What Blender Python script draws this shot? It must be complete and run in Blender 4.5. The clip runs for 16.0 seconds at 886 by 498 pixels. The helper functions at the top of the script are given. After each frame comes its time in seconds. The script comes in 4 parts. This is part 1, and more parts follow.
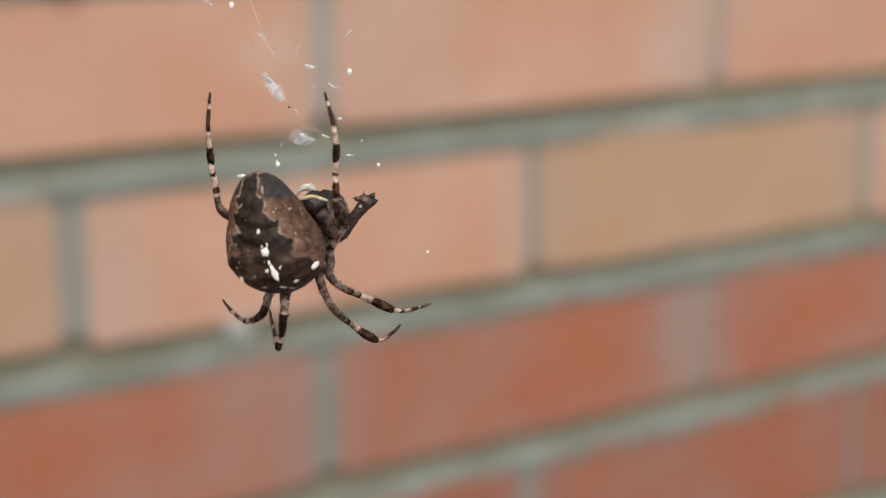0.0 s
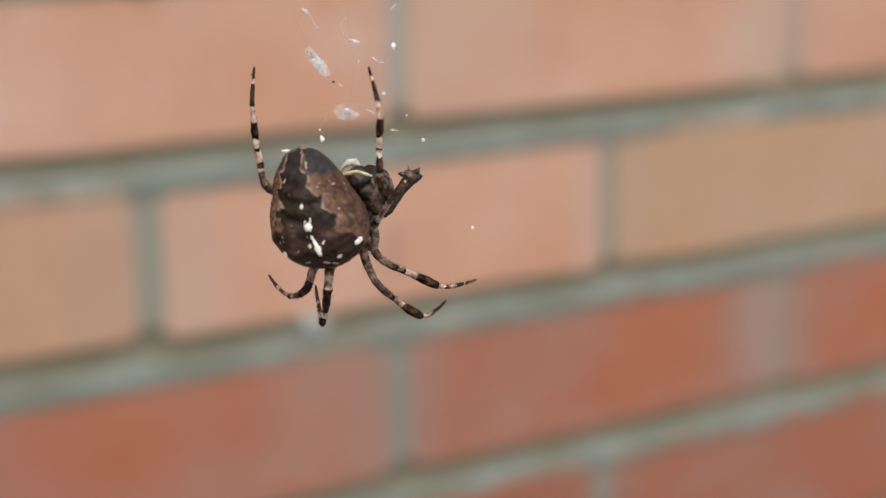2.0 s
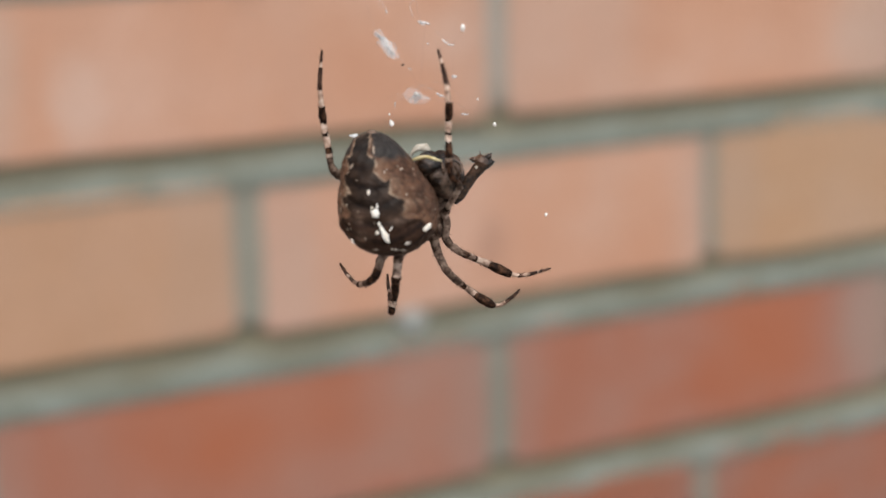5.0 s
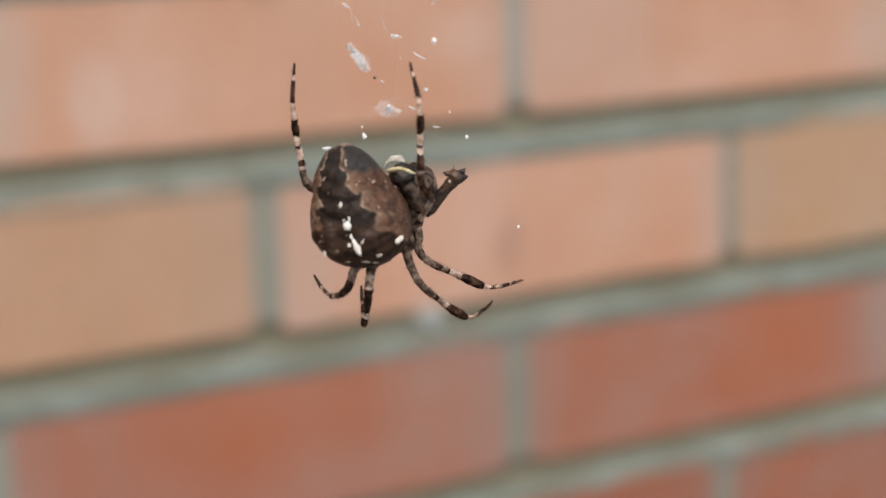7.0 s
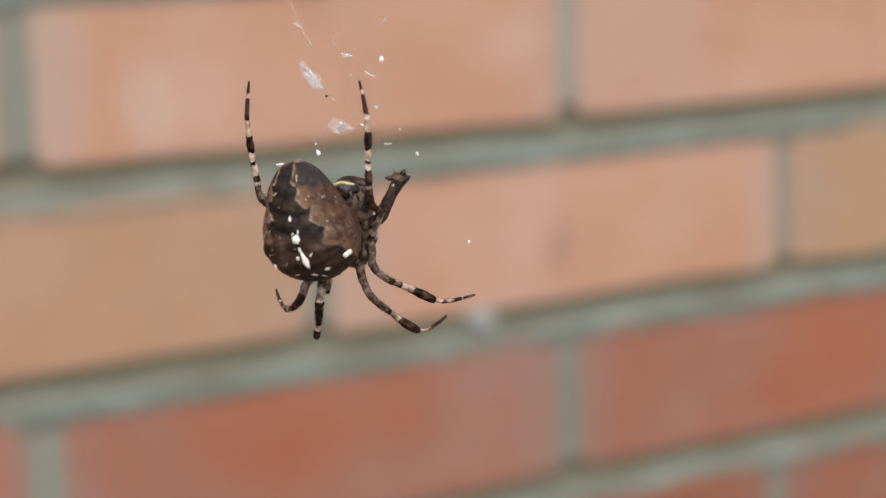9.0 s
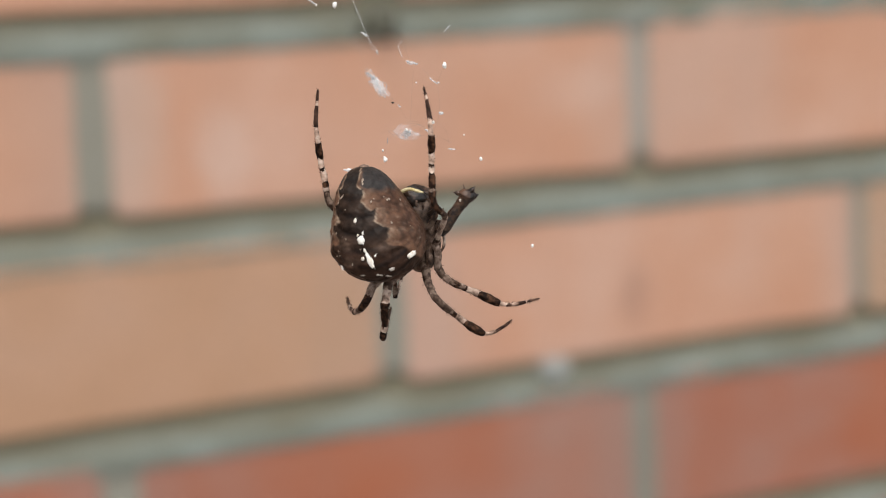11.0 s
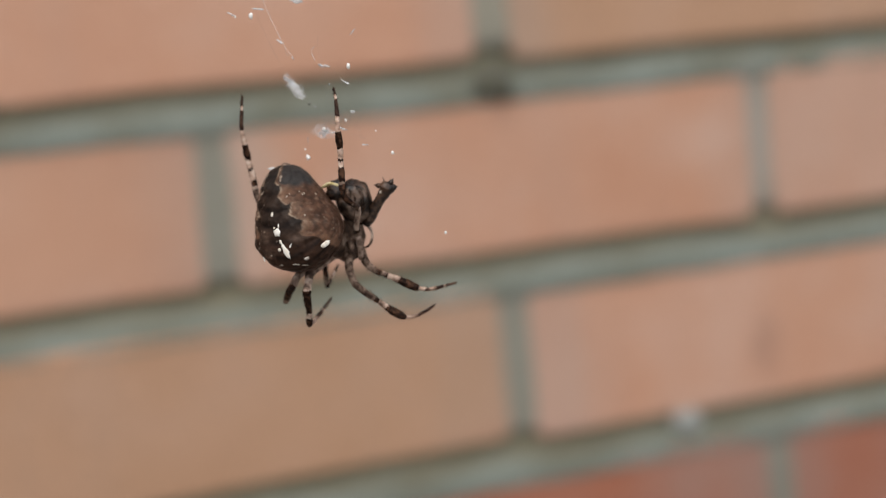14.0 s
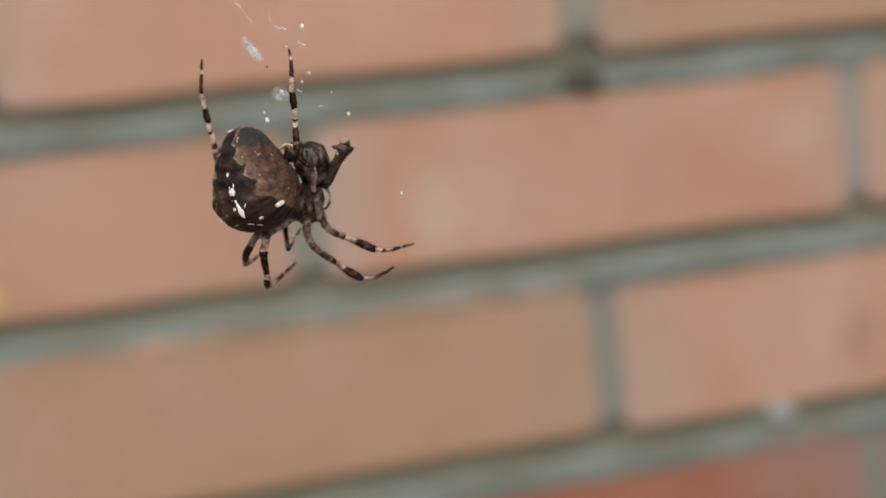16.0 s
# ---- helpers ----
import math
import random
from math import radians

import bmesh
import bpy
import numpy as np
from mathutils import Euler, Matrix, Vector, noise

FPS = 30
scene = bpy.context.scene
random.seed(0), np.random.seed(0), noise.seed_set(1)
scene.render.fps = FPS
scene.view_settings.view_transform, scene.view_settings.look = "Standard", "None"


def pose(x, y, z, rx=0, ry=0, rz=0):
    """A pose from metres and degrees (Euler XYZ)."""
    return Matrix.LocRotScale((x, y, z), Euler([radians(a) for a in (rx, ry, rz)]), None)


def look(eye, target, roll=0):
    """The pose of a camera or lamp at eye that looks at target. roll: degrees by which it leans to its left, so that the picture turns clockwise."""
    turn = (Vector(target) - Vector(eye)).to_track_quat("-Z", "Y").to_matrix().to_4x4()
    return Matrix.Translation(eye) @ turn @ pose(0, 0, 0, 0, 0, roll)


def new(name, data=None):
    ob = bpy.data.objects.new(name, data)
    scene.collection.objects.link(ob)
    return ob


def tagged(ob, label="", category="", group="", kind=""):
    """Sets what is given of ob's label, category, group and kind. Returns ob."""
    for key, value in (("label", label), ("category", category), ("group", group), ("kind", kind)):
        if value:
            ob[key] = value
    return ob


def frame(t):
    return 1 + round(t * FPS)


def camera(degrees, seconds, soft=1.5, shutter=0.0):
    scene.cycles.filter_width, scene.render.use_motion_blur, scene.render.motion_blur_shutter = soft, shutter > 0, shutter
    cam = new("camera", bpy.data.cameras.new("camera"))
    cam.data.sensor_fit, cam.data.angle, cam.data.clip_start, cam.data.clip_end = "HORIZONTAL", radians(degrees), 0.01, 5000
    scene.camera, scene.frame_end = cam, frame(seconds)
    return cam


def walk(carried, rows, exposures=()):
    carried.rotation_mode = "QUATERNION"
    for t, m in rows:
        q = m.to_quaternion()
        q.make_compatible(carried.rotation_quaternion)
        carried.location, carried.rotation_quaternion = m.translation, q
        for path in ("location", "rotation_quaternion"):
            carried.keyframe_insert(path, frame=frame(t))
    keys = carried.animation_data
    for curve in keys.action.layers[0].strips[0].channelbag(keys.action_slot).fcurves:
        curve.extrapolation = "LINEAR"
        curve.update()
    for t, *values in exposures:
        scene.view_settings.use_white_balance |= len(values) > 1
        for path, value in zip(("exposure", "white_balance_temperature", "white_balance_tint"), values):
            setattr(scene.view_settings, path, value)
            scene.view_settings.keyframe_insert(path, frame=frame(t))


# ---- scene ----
# The camera, held in one hand close to the web
cam = camera(26.451, 16.0, soft=1.0)
cam.data.dof.use_dof = True
cam.data.dof.focus_distance = 0.174
cam.data.dof.aperture_fstop = 25
walk(cam, [
    (0.0, look((-0.46995, -0.70598, 0.12362), (-0.05391, -0.16039, -0.01509), -0.084)),
    (0.5, look((-0.47017, -0.70591, 0.12361), (-0.06282, -0.15491, -0.01944), -0.186)),
    (1.0, look((-0.47023, -0.70579, 0.12355), (-0.06880, -0.15018, -0.01841), -0.205)),
    (1.5, look((-0.47008, -0.70560, 0.12347), (-0.07465, -0.14515, -0.01628), -0.644)),
    (2.0, look((-0.46960, -0.70529, 0.12330), (-0.07618, -0.14372, -0.01759), -0.490)),
    (2.5, look((-0.46890, -0.70493, 0.12310), (-0.08184, -0.13861, -0.01647), -0.905)),
    (3.0, look((-0.46804, -0.70461, 0.12286), (-0.08888, -0.13400, -0.02079), -0.799)),
    (3.5, look((-0.46711, -0.70445, 0.12266), (-0.09417, -0.12889, -0.01755), -0.986)),
    (4.0, look((-0.46610, -0.70444, 0.12245), (-0.09696, -0.12650, -0.01800), -0.955)),
    (6.5, look((-0.46103, -0.70687, 0.12179), (-0.11125, -0.11752, -0.02079), -1.170)),
    (7.0, look((-0.45991, -0.70801, 0.12152), (-0.10973, -0.11869, -0.02012), -1.217)),
    (7.5, look((-0.45887, -0.70940, 0.12113), (-0.11019, -0.11806, -0.01577), -1.029)),
    (8.0, look((-0.45800, -0.71102, 0.12058), (-0.11498, -0.11630, -0.01599), -1.353)),
    (10.5, look((-0.45459, -0.72158, 0.11486), (-0.14535, -0.10780, -0.01799), -1.274)),
    (11.0, look((-0.45319, -0.72406, 0.11374), (-0.15066, -0.10319, -0.00024), -2.193)),
    (11.5, look((-0.45145, -0.72675, 0.11266), (-0.15432, -0.09996, 0.01861), -3.316)),
    (12.0, look((-0.44919, -0.72959, 0.11161), (-0.15830, -0.09967, 0.01891), -3.623)),
    (12.5, look((-0.44643, -0.73253, 0.11069), (-0.16784, -0.09681, 0.01987), -4.130)),
    (13.0, look((-0.44321, -0.73551, 0.10992), (-0.17974, -0.09261, 0.02472), -4.572)),
    (13.5, look((-0.43960, -0.73841, 0.10919), (-0.18890, -0.09020, 0.02570), -4.830)),
    (14.0, look((-0.43569, -0.74115, 0.10843), (-0.19029, -0.09099, 0.02434), -5.213)),
    (14.5, look((-0.43174, -0.74372, 0.10760), (-0.19599, -0.09004, 0.02318), -5.469)),
    (15.0, look((-0.42782, -0.74613, 0.10671), (-0.20324, -0.08829, 0.02423), -5.662)),
    (15.5, look((-0.42392, -0.74841, 0.10576), (-0.20930, -0.08754, 0.02100), -5.662)),
    (16.0, look((-0.42003, -0.75063, 0.10480), (-0.22046, -0.08451, 0.02450), -5.801)),
], exposures=[(0.0, 0.65), (10.5, 0.67), (11.5, 0.67), (12.0, 0.42), (12.5, 0.38), (16.0, 0.38)])

# Overcast daylight
world = bpy.data.worlds.new("sky")
scene.world = world
world.use_nodes = True
wn = world.node_tree.nodes
wl = world.node_tree.links
sky = wn.new("ShaderNodeTexSky")
sky.sky_type = "NISHITA"
sky.sun_disc = False
sky.sun_elevation = radians(60)
sky.sun_rotation = radians(180)
grey = wn.new("ShaderNodeHueSaturation")
grey.inputs["Saturation"].default_value = 0.22
wl.new(sky.outputs["Color"], grey.inputs["Color"])
wl.new(grey.outputs["Color"], wn["Background"].inputs["Color"])
wn["Background"].inputs["Strength"].default_value = 0.15
sun = new("sun", bpy.data.lights.new("sun", "SUN"))
sun.data.energy = 1.45
sun.data.angle = radians(35)
sun.data.color = (1.0, 0.95, 0.88)
sun.matrix_world = look((-0.45, -0.75, 1.5), (0, 0, 0))


# ---- materials ----
def material(name, rough=0.8, spec=0.3):
    m = bpy.data.materials.new(name)
    m.use_nodes = True
    b = m.node_tree.nodes["Principled BSDF"]
    b.inputs["Roughness"].default_value = rough
    b.inputs["Specular IOR Level"].default_value = spec
    return m, m.node_tree.nodes, m.node_tree.links, b


def noise_node(n, l, coord, scale, detail=4.0, rough=0.6):
    t = n.new("ShaderNodeTexNoise")
    t.inputs["Scale"].default_value = scale
    t.inputs["Detail"].default_value = detail
    t.inputs["Roughness"].default_value = rough
    l.new(coord, t.inputs["Vector"])
    return t


def ramp_node(n, l, fac, stops):
    r = n.new("ShaderNodeValToRGB")
    while len(r.color_ramp.elements) < len(stops):
        r.color_ramp.elements.new(0.5)
    for e, (p, c) in zip(r.color_ramp.elements, stops):
        e.position, e.color = p, (*c, 1)
    l.new(fac, r.inputs["Fac"])
    return r


def mix_node(n, l, fac, a, b, blend="MIX"):
    x = n.new("ShaderNodeMix")
    x.data_type, x.blend_type = "RGBA", blend
    for sock, v in ((x.inputs["Factor"], fac), (x.inputs["A"], a), (x.inputs["B"], b)):
        if isinstance(v, (float, int)):
            sock.default_value = v
        elif isinstance(v, tuple):
            sock.default_value = (*v, 1)
        else:
            l.new(v, sock)
    return x.outputs["Result"]


def bump_node(n, l, b, height, strength, distance):
    bu = n.new("ShaderNodeBump")
    bu.inputs["Strength"].default_value = strength
    bu.inputs["Distance"].default_value = distance
    l.new(height, bu.inputs["Height"])
    l.new(bu.outputs["Normal"], b.inputs["Normal"])


def place_mask(n, l, pos, at, size, wobble):
    """A soft-edged stain round a place of the wall, with an uneven outline."""
    nz = noise_node(n, l, pos, 60, 3)
    off = n.new("ShaderNodeVectorMath")
    off.operation = "MULTIPLY_ADD"
    l.new(nz.outputs["Color"], off.inputs[0])
    off.inputs[1].default_value = (wobble,) * 3
    l.new(pos, off.inputs[2])
    sub = n.new("ShaderNodeVectorMath")
    sub.operation = "SUBTRACT"
    l.new(off.outputs[0], sub.inputs[0])
    sub.inputs[1].default_value = tuple(a + wobble * 0.5 for a in at)
    div = n.new("ShaderNodeVectorMath")
    div.operation = "DIVIDE"
    l.new(sub.outputs[0], div.inputs[0])
    div.inputs[1].default_value = size
    ln = n.new("ShaderNodeVectorMath")
    ln.operation = "LENGTH"
    l.new(div.outputs[0], ln.inputs[0])
    mp = n.new("ShaderNodeMapRange")
    mp.interpolation_type = "SMOOTHSTEP"
    mp.inputs["From Min"].default_value, mp.inputs["From Max"].default_value = 1.0, 0.2
    l.new(ln.outputs["Value"], mp.inputs["Value"])
    return mp.outputs["Result"]


# stains on the bricks: place, half size, strength, colour. Lime bloom, a scorch mark, patches fired redder, grey mortar dust
LIME_BLOOM, SCORCHED, FIRED, DUST = (0.62, 0.56, 0.52), (0.22, 0.12, 0.09), (0.355, 0.114, 0.053), (0.31, 0.23, 0.19)
STAINS = [((-0.198, 0, 0.029), (0.017, 0.05, 0.028), 0.19, LIME_BLOOM), ((-0.03, 0, 0.045), (0.03, 0.05, 0.02), 0.12, LIME_BLOOM),
          ((-0.004, 0, -0.052), (0.011, 0.05, 0.02), 0.34, SCORCHED),
          ((0.16, 0, -0.118), (0.06, 0.05, 0.05), 0.52, FIRED), ((-0.13, 0, -0.106), (0.085, 0.05, 0.05), 0.4, FIRED), ((0.34, 0, -0.122), (0.05, 0.05, 0.04), 0.5, FIRED),
          ((0.232, 0, -0.117), (0.026, 0.05, 0.05), 0.45, DUST), ((-0.036, 0, -0.118), (0.07, 0.05, 0.06), 0.2, DUST),
          ((0.13, 0, 0.03), (0.05, 0.05, 0.06), 0.22, (0.50, 0.24, 0.135)), ((0.045, 0, 0.042), (0.055, 0.05, 0.07), 0.34, (0.45, 0.32, 0.26)),
          ((0.222, 0, 0.034), (0.03, 0.05, 0.06), 0.5, (0.42, 0.31, 0.25)), ((-0.236, 0, 0.046), (0.022, 0.05, 0.06), 0.45, (0.43, 0.33, 0.27)),
          ((-0.1, 0, -0.055), (0.035, 0.05, 0.05), 0.3, (0.44, 0.31, 0.25)), ((-0.33, 0, 0.04), (0.085, 0.05, 0.06), 0.6, (0.53, 0.305, 0.205))]


def stained(n, l, pos, base, stains):
    """Lay the stains over a base colour."""
    for at, size, k, colour in stains:
        mu = n.new("ShaderNodeMath")
        mu.operation = "MULTIPLY"
        l.new(place_mask(n, l, pos, at, size, 0.02), mu.inputs[0])
        mu.inputs[1].default_value = k
        base = mix_node(n, l, mu.outputs[0], base, colour)
    return base


def brick_material(name, dark, mid, light, streak):
    m, n, l, b = material(name, 0.88, 0.25)
    geo = n.new("ShaderNodeNewGeometry")
    info = n.new("ShaderNodeObjectInfo")
    pos = geo.outputs["Position"]
    stretch = n.new("ShaderNodeMapping")
    stretch.inputs["Scale"].default_value = (0.8, 1.0, 1.0)
    l.new(pos, stretch.inputs["Vector"])
    big = noise_node(n, l, stretch.outputs["Vector"], 19, 3, 0.5)
    fine = noise_node(n, l, pos, 420, 5, 0.65)
    base = ramp_node(n, l, big.outputs["Fac"], [(0.3, dark), (0.5, mid), (0.7, light)]).outputs["Color"]
    drag = n.new("ShaderNodeMapping")
    drag.inputs["Scale"].default_value = (1.0, 1.0, 0.12)
    l.new(pos, drag.inputs["Vector"])
    bars = noise_node(n, l, drag.outputs["Vector"], 24, 2, 0.5)
    bf = ramp_node(n, l, bars.outputs["Fac"], [(0.5, (0, 0, 0)), (0.75, (0.2, 0.2, 0.2))]).outputs["Color"]
    base = mix_node(n, l, bf, base, streak)
    hsv = n.new("ShaderNodeHueSaturation")
    mr = n.new("ShaderNodeMapRange")
    mr.inputs["To Min"].default_value, mr.inputs["To Max"].default_value = 0.92, 1.08
    l.new(info.outputs["Random"], mr.inputs["Value"])
    l.new(mr.outputs["Result"], hsv.inputs["Value"])
    l.new(base, hsv.inputs["Color"])
    base = hsv.outputs["Color"]
    grain = ramp_node(n, l, fine.outputs["Fac"], [(0.3, (0.72, 0.72, 0.72)), (0.5, (1, 1, 1)), (0.75, (1.12, 1.1, 1.08))]).outputs["Color"]
    base = mix_node(n, l, 0.8, base, grain, "MULTIPLY")
    # mortar dust smeared over the ends of the brick
    tc = n.new("ShaderNodeTexCoord")
    mid = n.new("ShaderNodeAttribute")
    mid.attribute_name = "centre"
    own = n.new("ShaderNodeVectorMath")
    own.operation = "SUBTRACT"
    l.new(tc.outputs["Object"], own.inputs[0])
    l.new(mid.outputs["Vector"], own.inputs[1])
    sep = n.new("ShaderNodeSeparateXYZ")
    l.new(own.outputs[0], sep.inputs[0])
    end = n.new("ShaderNodeMath")
    end.operation = "ABSOLUTE"
    l.new(sep.outputs["X"], end.inputs[0])
    reach = n.new("ShaderNodeMath")
    reach.operation = "MULTIPLY_ADD"
    l.new(bars.outputs["Fac"], reach.inputs[0])
    reach.inputs[1].default_value = 0.05
    l.new(end.outputs[0], reach.inputs[2])
    smear = n.new("ShaderNodeMapRange")
    smear.interpolation_type = "SMOOTHSTEP"
    smear.inputs["From Min"].default_value, smear.inputs["From Max"].default_value = 0.108, 0.15
    smear.inputs["To Max"].default_value = 0.62
    l.new(reach.outputs[0], smear.inputs["Value"])
    base = mix_node(n, l, smear.outputs["Result"], base, streak)
    base = stained(n, l, pos, base, STAINS)
    l.new(base, b.inputs["Base Color"])
    bump_node(n, l, b, fine.outputs["Fac"], 0.5, 0.0012)
    return m


BRICK_PINK = brick_material("pink_brick", (0.466, 0.240, 0.152), (0.489, 0.271, 0.182), (0.511, 0.311, 0.228), (0.41, 0.285, 0.228))
BRICK_TAN = brick_material("tan_brick", (0.432, 0.250, 0.152), (0.457, 0.270, 0.171), (0.470, 0.288, 0.194), (0.37, 0.262, 0.20))
BRICK_OCHRE = brick_material("ochre_brick", (0.390, 0.230, 0.134), (0.395, 0.246, 0.154), (0.40, 0.260, 0.178), (0.36, 0.25, 0.185))
BRICK_DEEP = brick_material("deep_red_brick", (0.285, 0.095, 0.050), (0.285, 0.11, 0.068), (0.27, 0.13, 0.095), (0.235, 0.14, 0.112))
BRICK_RED = brick_material("red_brick", (0.340, 0.118, 0.066), (0.340, 0.144, 0.096), (0.335, 0.175, 0.133), (0.275, 0.17, 0.138))


def mortar_material():
    m, n, l, b = material("mortar", 0.95, 0.2)
    geo = n.new("ShaderNodeNewGeometry")
    pos = geo.outputs["Position"]
    st = n.new("ShaderNodeMapping")
    st.inputs["Scale"].default_value = (0.45, 1, 1)
    l.new(pos, st.inputs["Vector"])
    big = noise_node(n, l, st.outputs["Vector"], 55, 4, 0.6)
    fine = noise_node(n, l, pos, 700, 4, 0.7)
    base = ramp_node(n, l, big.outputs["Fac"], [(0.32, (0.158, 0.156, 0.118)), (0.5, (0.190, 0.204, 0.172)), (0.7, (0.243, 0.270, 0.240))]).outputs["Color"]
    grain = ramp_node(n, l, fine.outputs["Fac"], [(0.3, (0.6, 0.6, 0.6)), (0.55, (1, 1, 1)), (0.8, (1.2, 1.2, 1.2))]).outputs["Color"]
    base = mix_node(n, l, 0.7, base, grain, "MULTIPLY")
    # olive-brown shade under the upper brick, painted into the top of each bed joint
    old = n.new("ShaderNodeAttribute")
    old.attribute_name = "bed_shade"
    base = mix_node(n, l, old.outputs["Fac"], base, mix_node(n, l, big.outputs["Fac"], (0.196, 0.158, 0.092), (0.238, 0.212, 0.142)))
    # brick dust rubbed into the cross joints, most of all into one
    cross = n.new("ShaderNodeAttribute")
    cross.attribute_name = "cross_joint"
    base = mix_node(n, l, cross.outputs["Fac"], base, (0.264, 0.244, 0.198))
    base = stained(n, l, pos, base, [((0.2475, 0, -0.125), (0.03, 0.05, 0.045), 0.8, (0.30, 0.195, 0.155)), ((0.2475, 0, 0.042), (0.03, 0.05, 0.045), 0.8, (0.40, 0.29, 0.23)), ((-0.002, 0, 0.042), (0.02, 0.05, 0.045), 0.5, (0.42, 0.36, 0.32)), ((-0.125, 0, 0.128), (0.03, 0.05, 0.045), 0.7, (0.33, 0.30, 0.235)),
                                ((0.0, 0, -0.125), (0.03, 0.05, 0.045), 0.5, (0.19, 0.168, 0.138)), ((0.125, 0, -0.208), (0.03, 0.05, 0.045), 0.5, (0.20, 0.165, 0.135)), ((0.375, 0, -0.208), (0.03, 0.05, 0.045), 0.7, (0.22, 0.165, 0.135))])
    l.new(base, b.inputs["Base Color"])
    bump_node(n, l, b, fine.outputs["Fac"], 0.5, 0.0015)
    return m


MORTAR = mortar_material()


def speckle_material(name, a, b_, c, scale, rough=0.6, spec=0.2, bump=0.4, dist=0.00008, sheen=0.0):
    """Small organic surfaces: three colours in noise at the given scale."""
    m, n, l, b = material(name, rough, spec)
    tc = n.new("ShaderNodeTexCoord")
    co = tc.outputs["Object"]
    nz = noise_node(n, l, co, scale, 5, 0.65)
    fine = noise_node(n, l, co, scale * 5, 3, 0.6)
    base = ramp_node(n, l, nz.outputs["Fac"], [(0.38, a), (0.5, b_), (0.62, c)]).outputs["Color"]
    l.new(base, b.inputs["Base Color"])
    b.inputs["Sheen Weight"].default_value = sheen
    bump_node(n, l, b, fine.outputs["Fac"], bump, dist)
    return m


LEG_DARK = speckle_material("dark_leg_band", (0.005, 0.0026, 0.0016), (0.017, 0.0082, 0.005), (0.078, 0.037, 0.021), 1900, 0.5, 0.06)
LEG_BROWN = speckle_material("brown_leg_hair", (0.022, 0.012, 0.0085), (0.075, 0.044, 0.030), (0.20, 0.14, 0.105), 1700, 0.65, 0.15)
LEG_PALE = speckle_material("pale_leg_band", (0.11, 0.062, 0.042), (0.44, 0.295, 0.222), (0.62, 0.475, 0.385), 1000, 0.7)
LEG_GREY = speckle_material("grey_leg_hair", (0.05, 0.032, 0.023), (0.19, 0.126, 0.095), (0.40, 0.30, 0.24), 1000, 0.7, 0.15)
LEG_DULL = speckle_material("dull_leg_band", (0.07, 0.042, 0.03), (0.285, 0.19, 0.143), (0.48, 0.36, 0.285), 1100, 0.7)
LEG_TIP = speckle_material("red_brown_foot", (0.012, 0.0055, 0.0035), (0.038, 0.018, 0.012), (0.105, 0.056, 0.038), 1700, 0.5, 0.1)
CARAPACE = speckle_material("grey_brown_carapace", (0.02, 0.011, 0.0075), (0.078, 0.046, 0.031), (0.21, 0.15, 0.115), 700, 0.6, 0.15)
WHITE_SPOT = speckle_material("white_guanine_spot", (0.6, 0.52, 0.42), (0.78, 0.72, 0.64), (0.82, 0.78, 0.72), 1200, 0.45)
DIM_SPOT = speckle_material("pale_grey_spot", (0.22, 0.18, 0.145), (0.36, 0.31, 0.265), (0.5, 0.45, 0.4), 1300, 0.5)
CREAM_SPOT = speckle_material("cream_spot", (0.2, 0.15, 0.11), (0.28, 0.215, 0.165), (0.38, 0.31, 0.25), 1500, 0.5)
PREY_DARK = speckle_material("dark_prey_shell", (0.004, 0.0026, 0.002), (0.014, 0.0078, 0.005), (0.092, 0.050, 0.031), 600, 0.34, 0.4, 0.6, 0.0002)
PREY_GREY = speckle_material("silk_dusted_shell", (0.0045, 0.0028, 0.002), (0.019, 0.0108, 0.0072), (0.125, 0.078, 0.053), 520, 0.34, 0.4, 0.6, 0.0002)
PREY_YELLOW = speckle_material("yellow_prey_band", (0.42, 0.31, 0.12), (0.6, 0.5, 0.26), (0.68, 0.62, 0.45), 900, 0.45)
PREY_PALE = speckle_material("pale_prey_shell", (0.32, 0.27, 0.21), (0.55, 0.5, 0.42), (0.66, 0.62, 0.56), 700, 0.5)
MUD = speckle_material("dried_mud", (0.072, 0.070, 0.052), (0.112, 0.109, 0.083), (0.155, 0.150, 0.118), 300, 0.95, 0.1, 0.8, 0.001)
LIME = speckle_material("lime_mortar", (0.29, 0.295, 0.275), (0.365, 0.37, 0.35), (0.45, 0.455, 0.435), 250, 0.9, 0.2, 0.6, 0.001)
YELLOW_PAINT = speckle_material("yellow_paint", (0.5, 0.33, 0.08), (0.55, 0.37, 0.1), (0.6, 0.42, 0.14), 300, 0.6)


def abdomen_material():
    m, n, l, b = material("abdomen_skin", 0.45, 0.1)
    at = n.new("ShaderNodeAttribute")
    at.attribute_name = "pattern"
    tc = n.new("ShaderNodeTexCoord")
    co = tc.outputs["Object"]
    nz = noise_node(n, l, co, 2600, 5, 0.65)
    med = noise_node(n, l, co, 900, 4, 0.6)
    g = ramp_node(n, l, nz.outputs["Fac"], [(0.3, (0.6, 0.58, 0.56)), (0.5, (0.95, 0.93, 0.91)), (0.72, (1.4, 1.34, 1.26))]).outputs["Color"]
    base = mix_node(n, l, 0.6, at.outputs["Color"], g, "MULTIPLY")
    g2 = ramp_node(n, l, med.outputs["Fac"], [(0.35, (0.65, 0.62, 0.6)), (0.6, (1.15, 1.12, 1.1))]).outputs["Color"]
    base = mix_node(n, l, 0.8, base, g2, "MULTIPLY")
    l.new(base, b.inputs["Base Color"])
    bump_node(n, l, b, med.outputs["Fac"], 0.6, 0.00025)
    return m


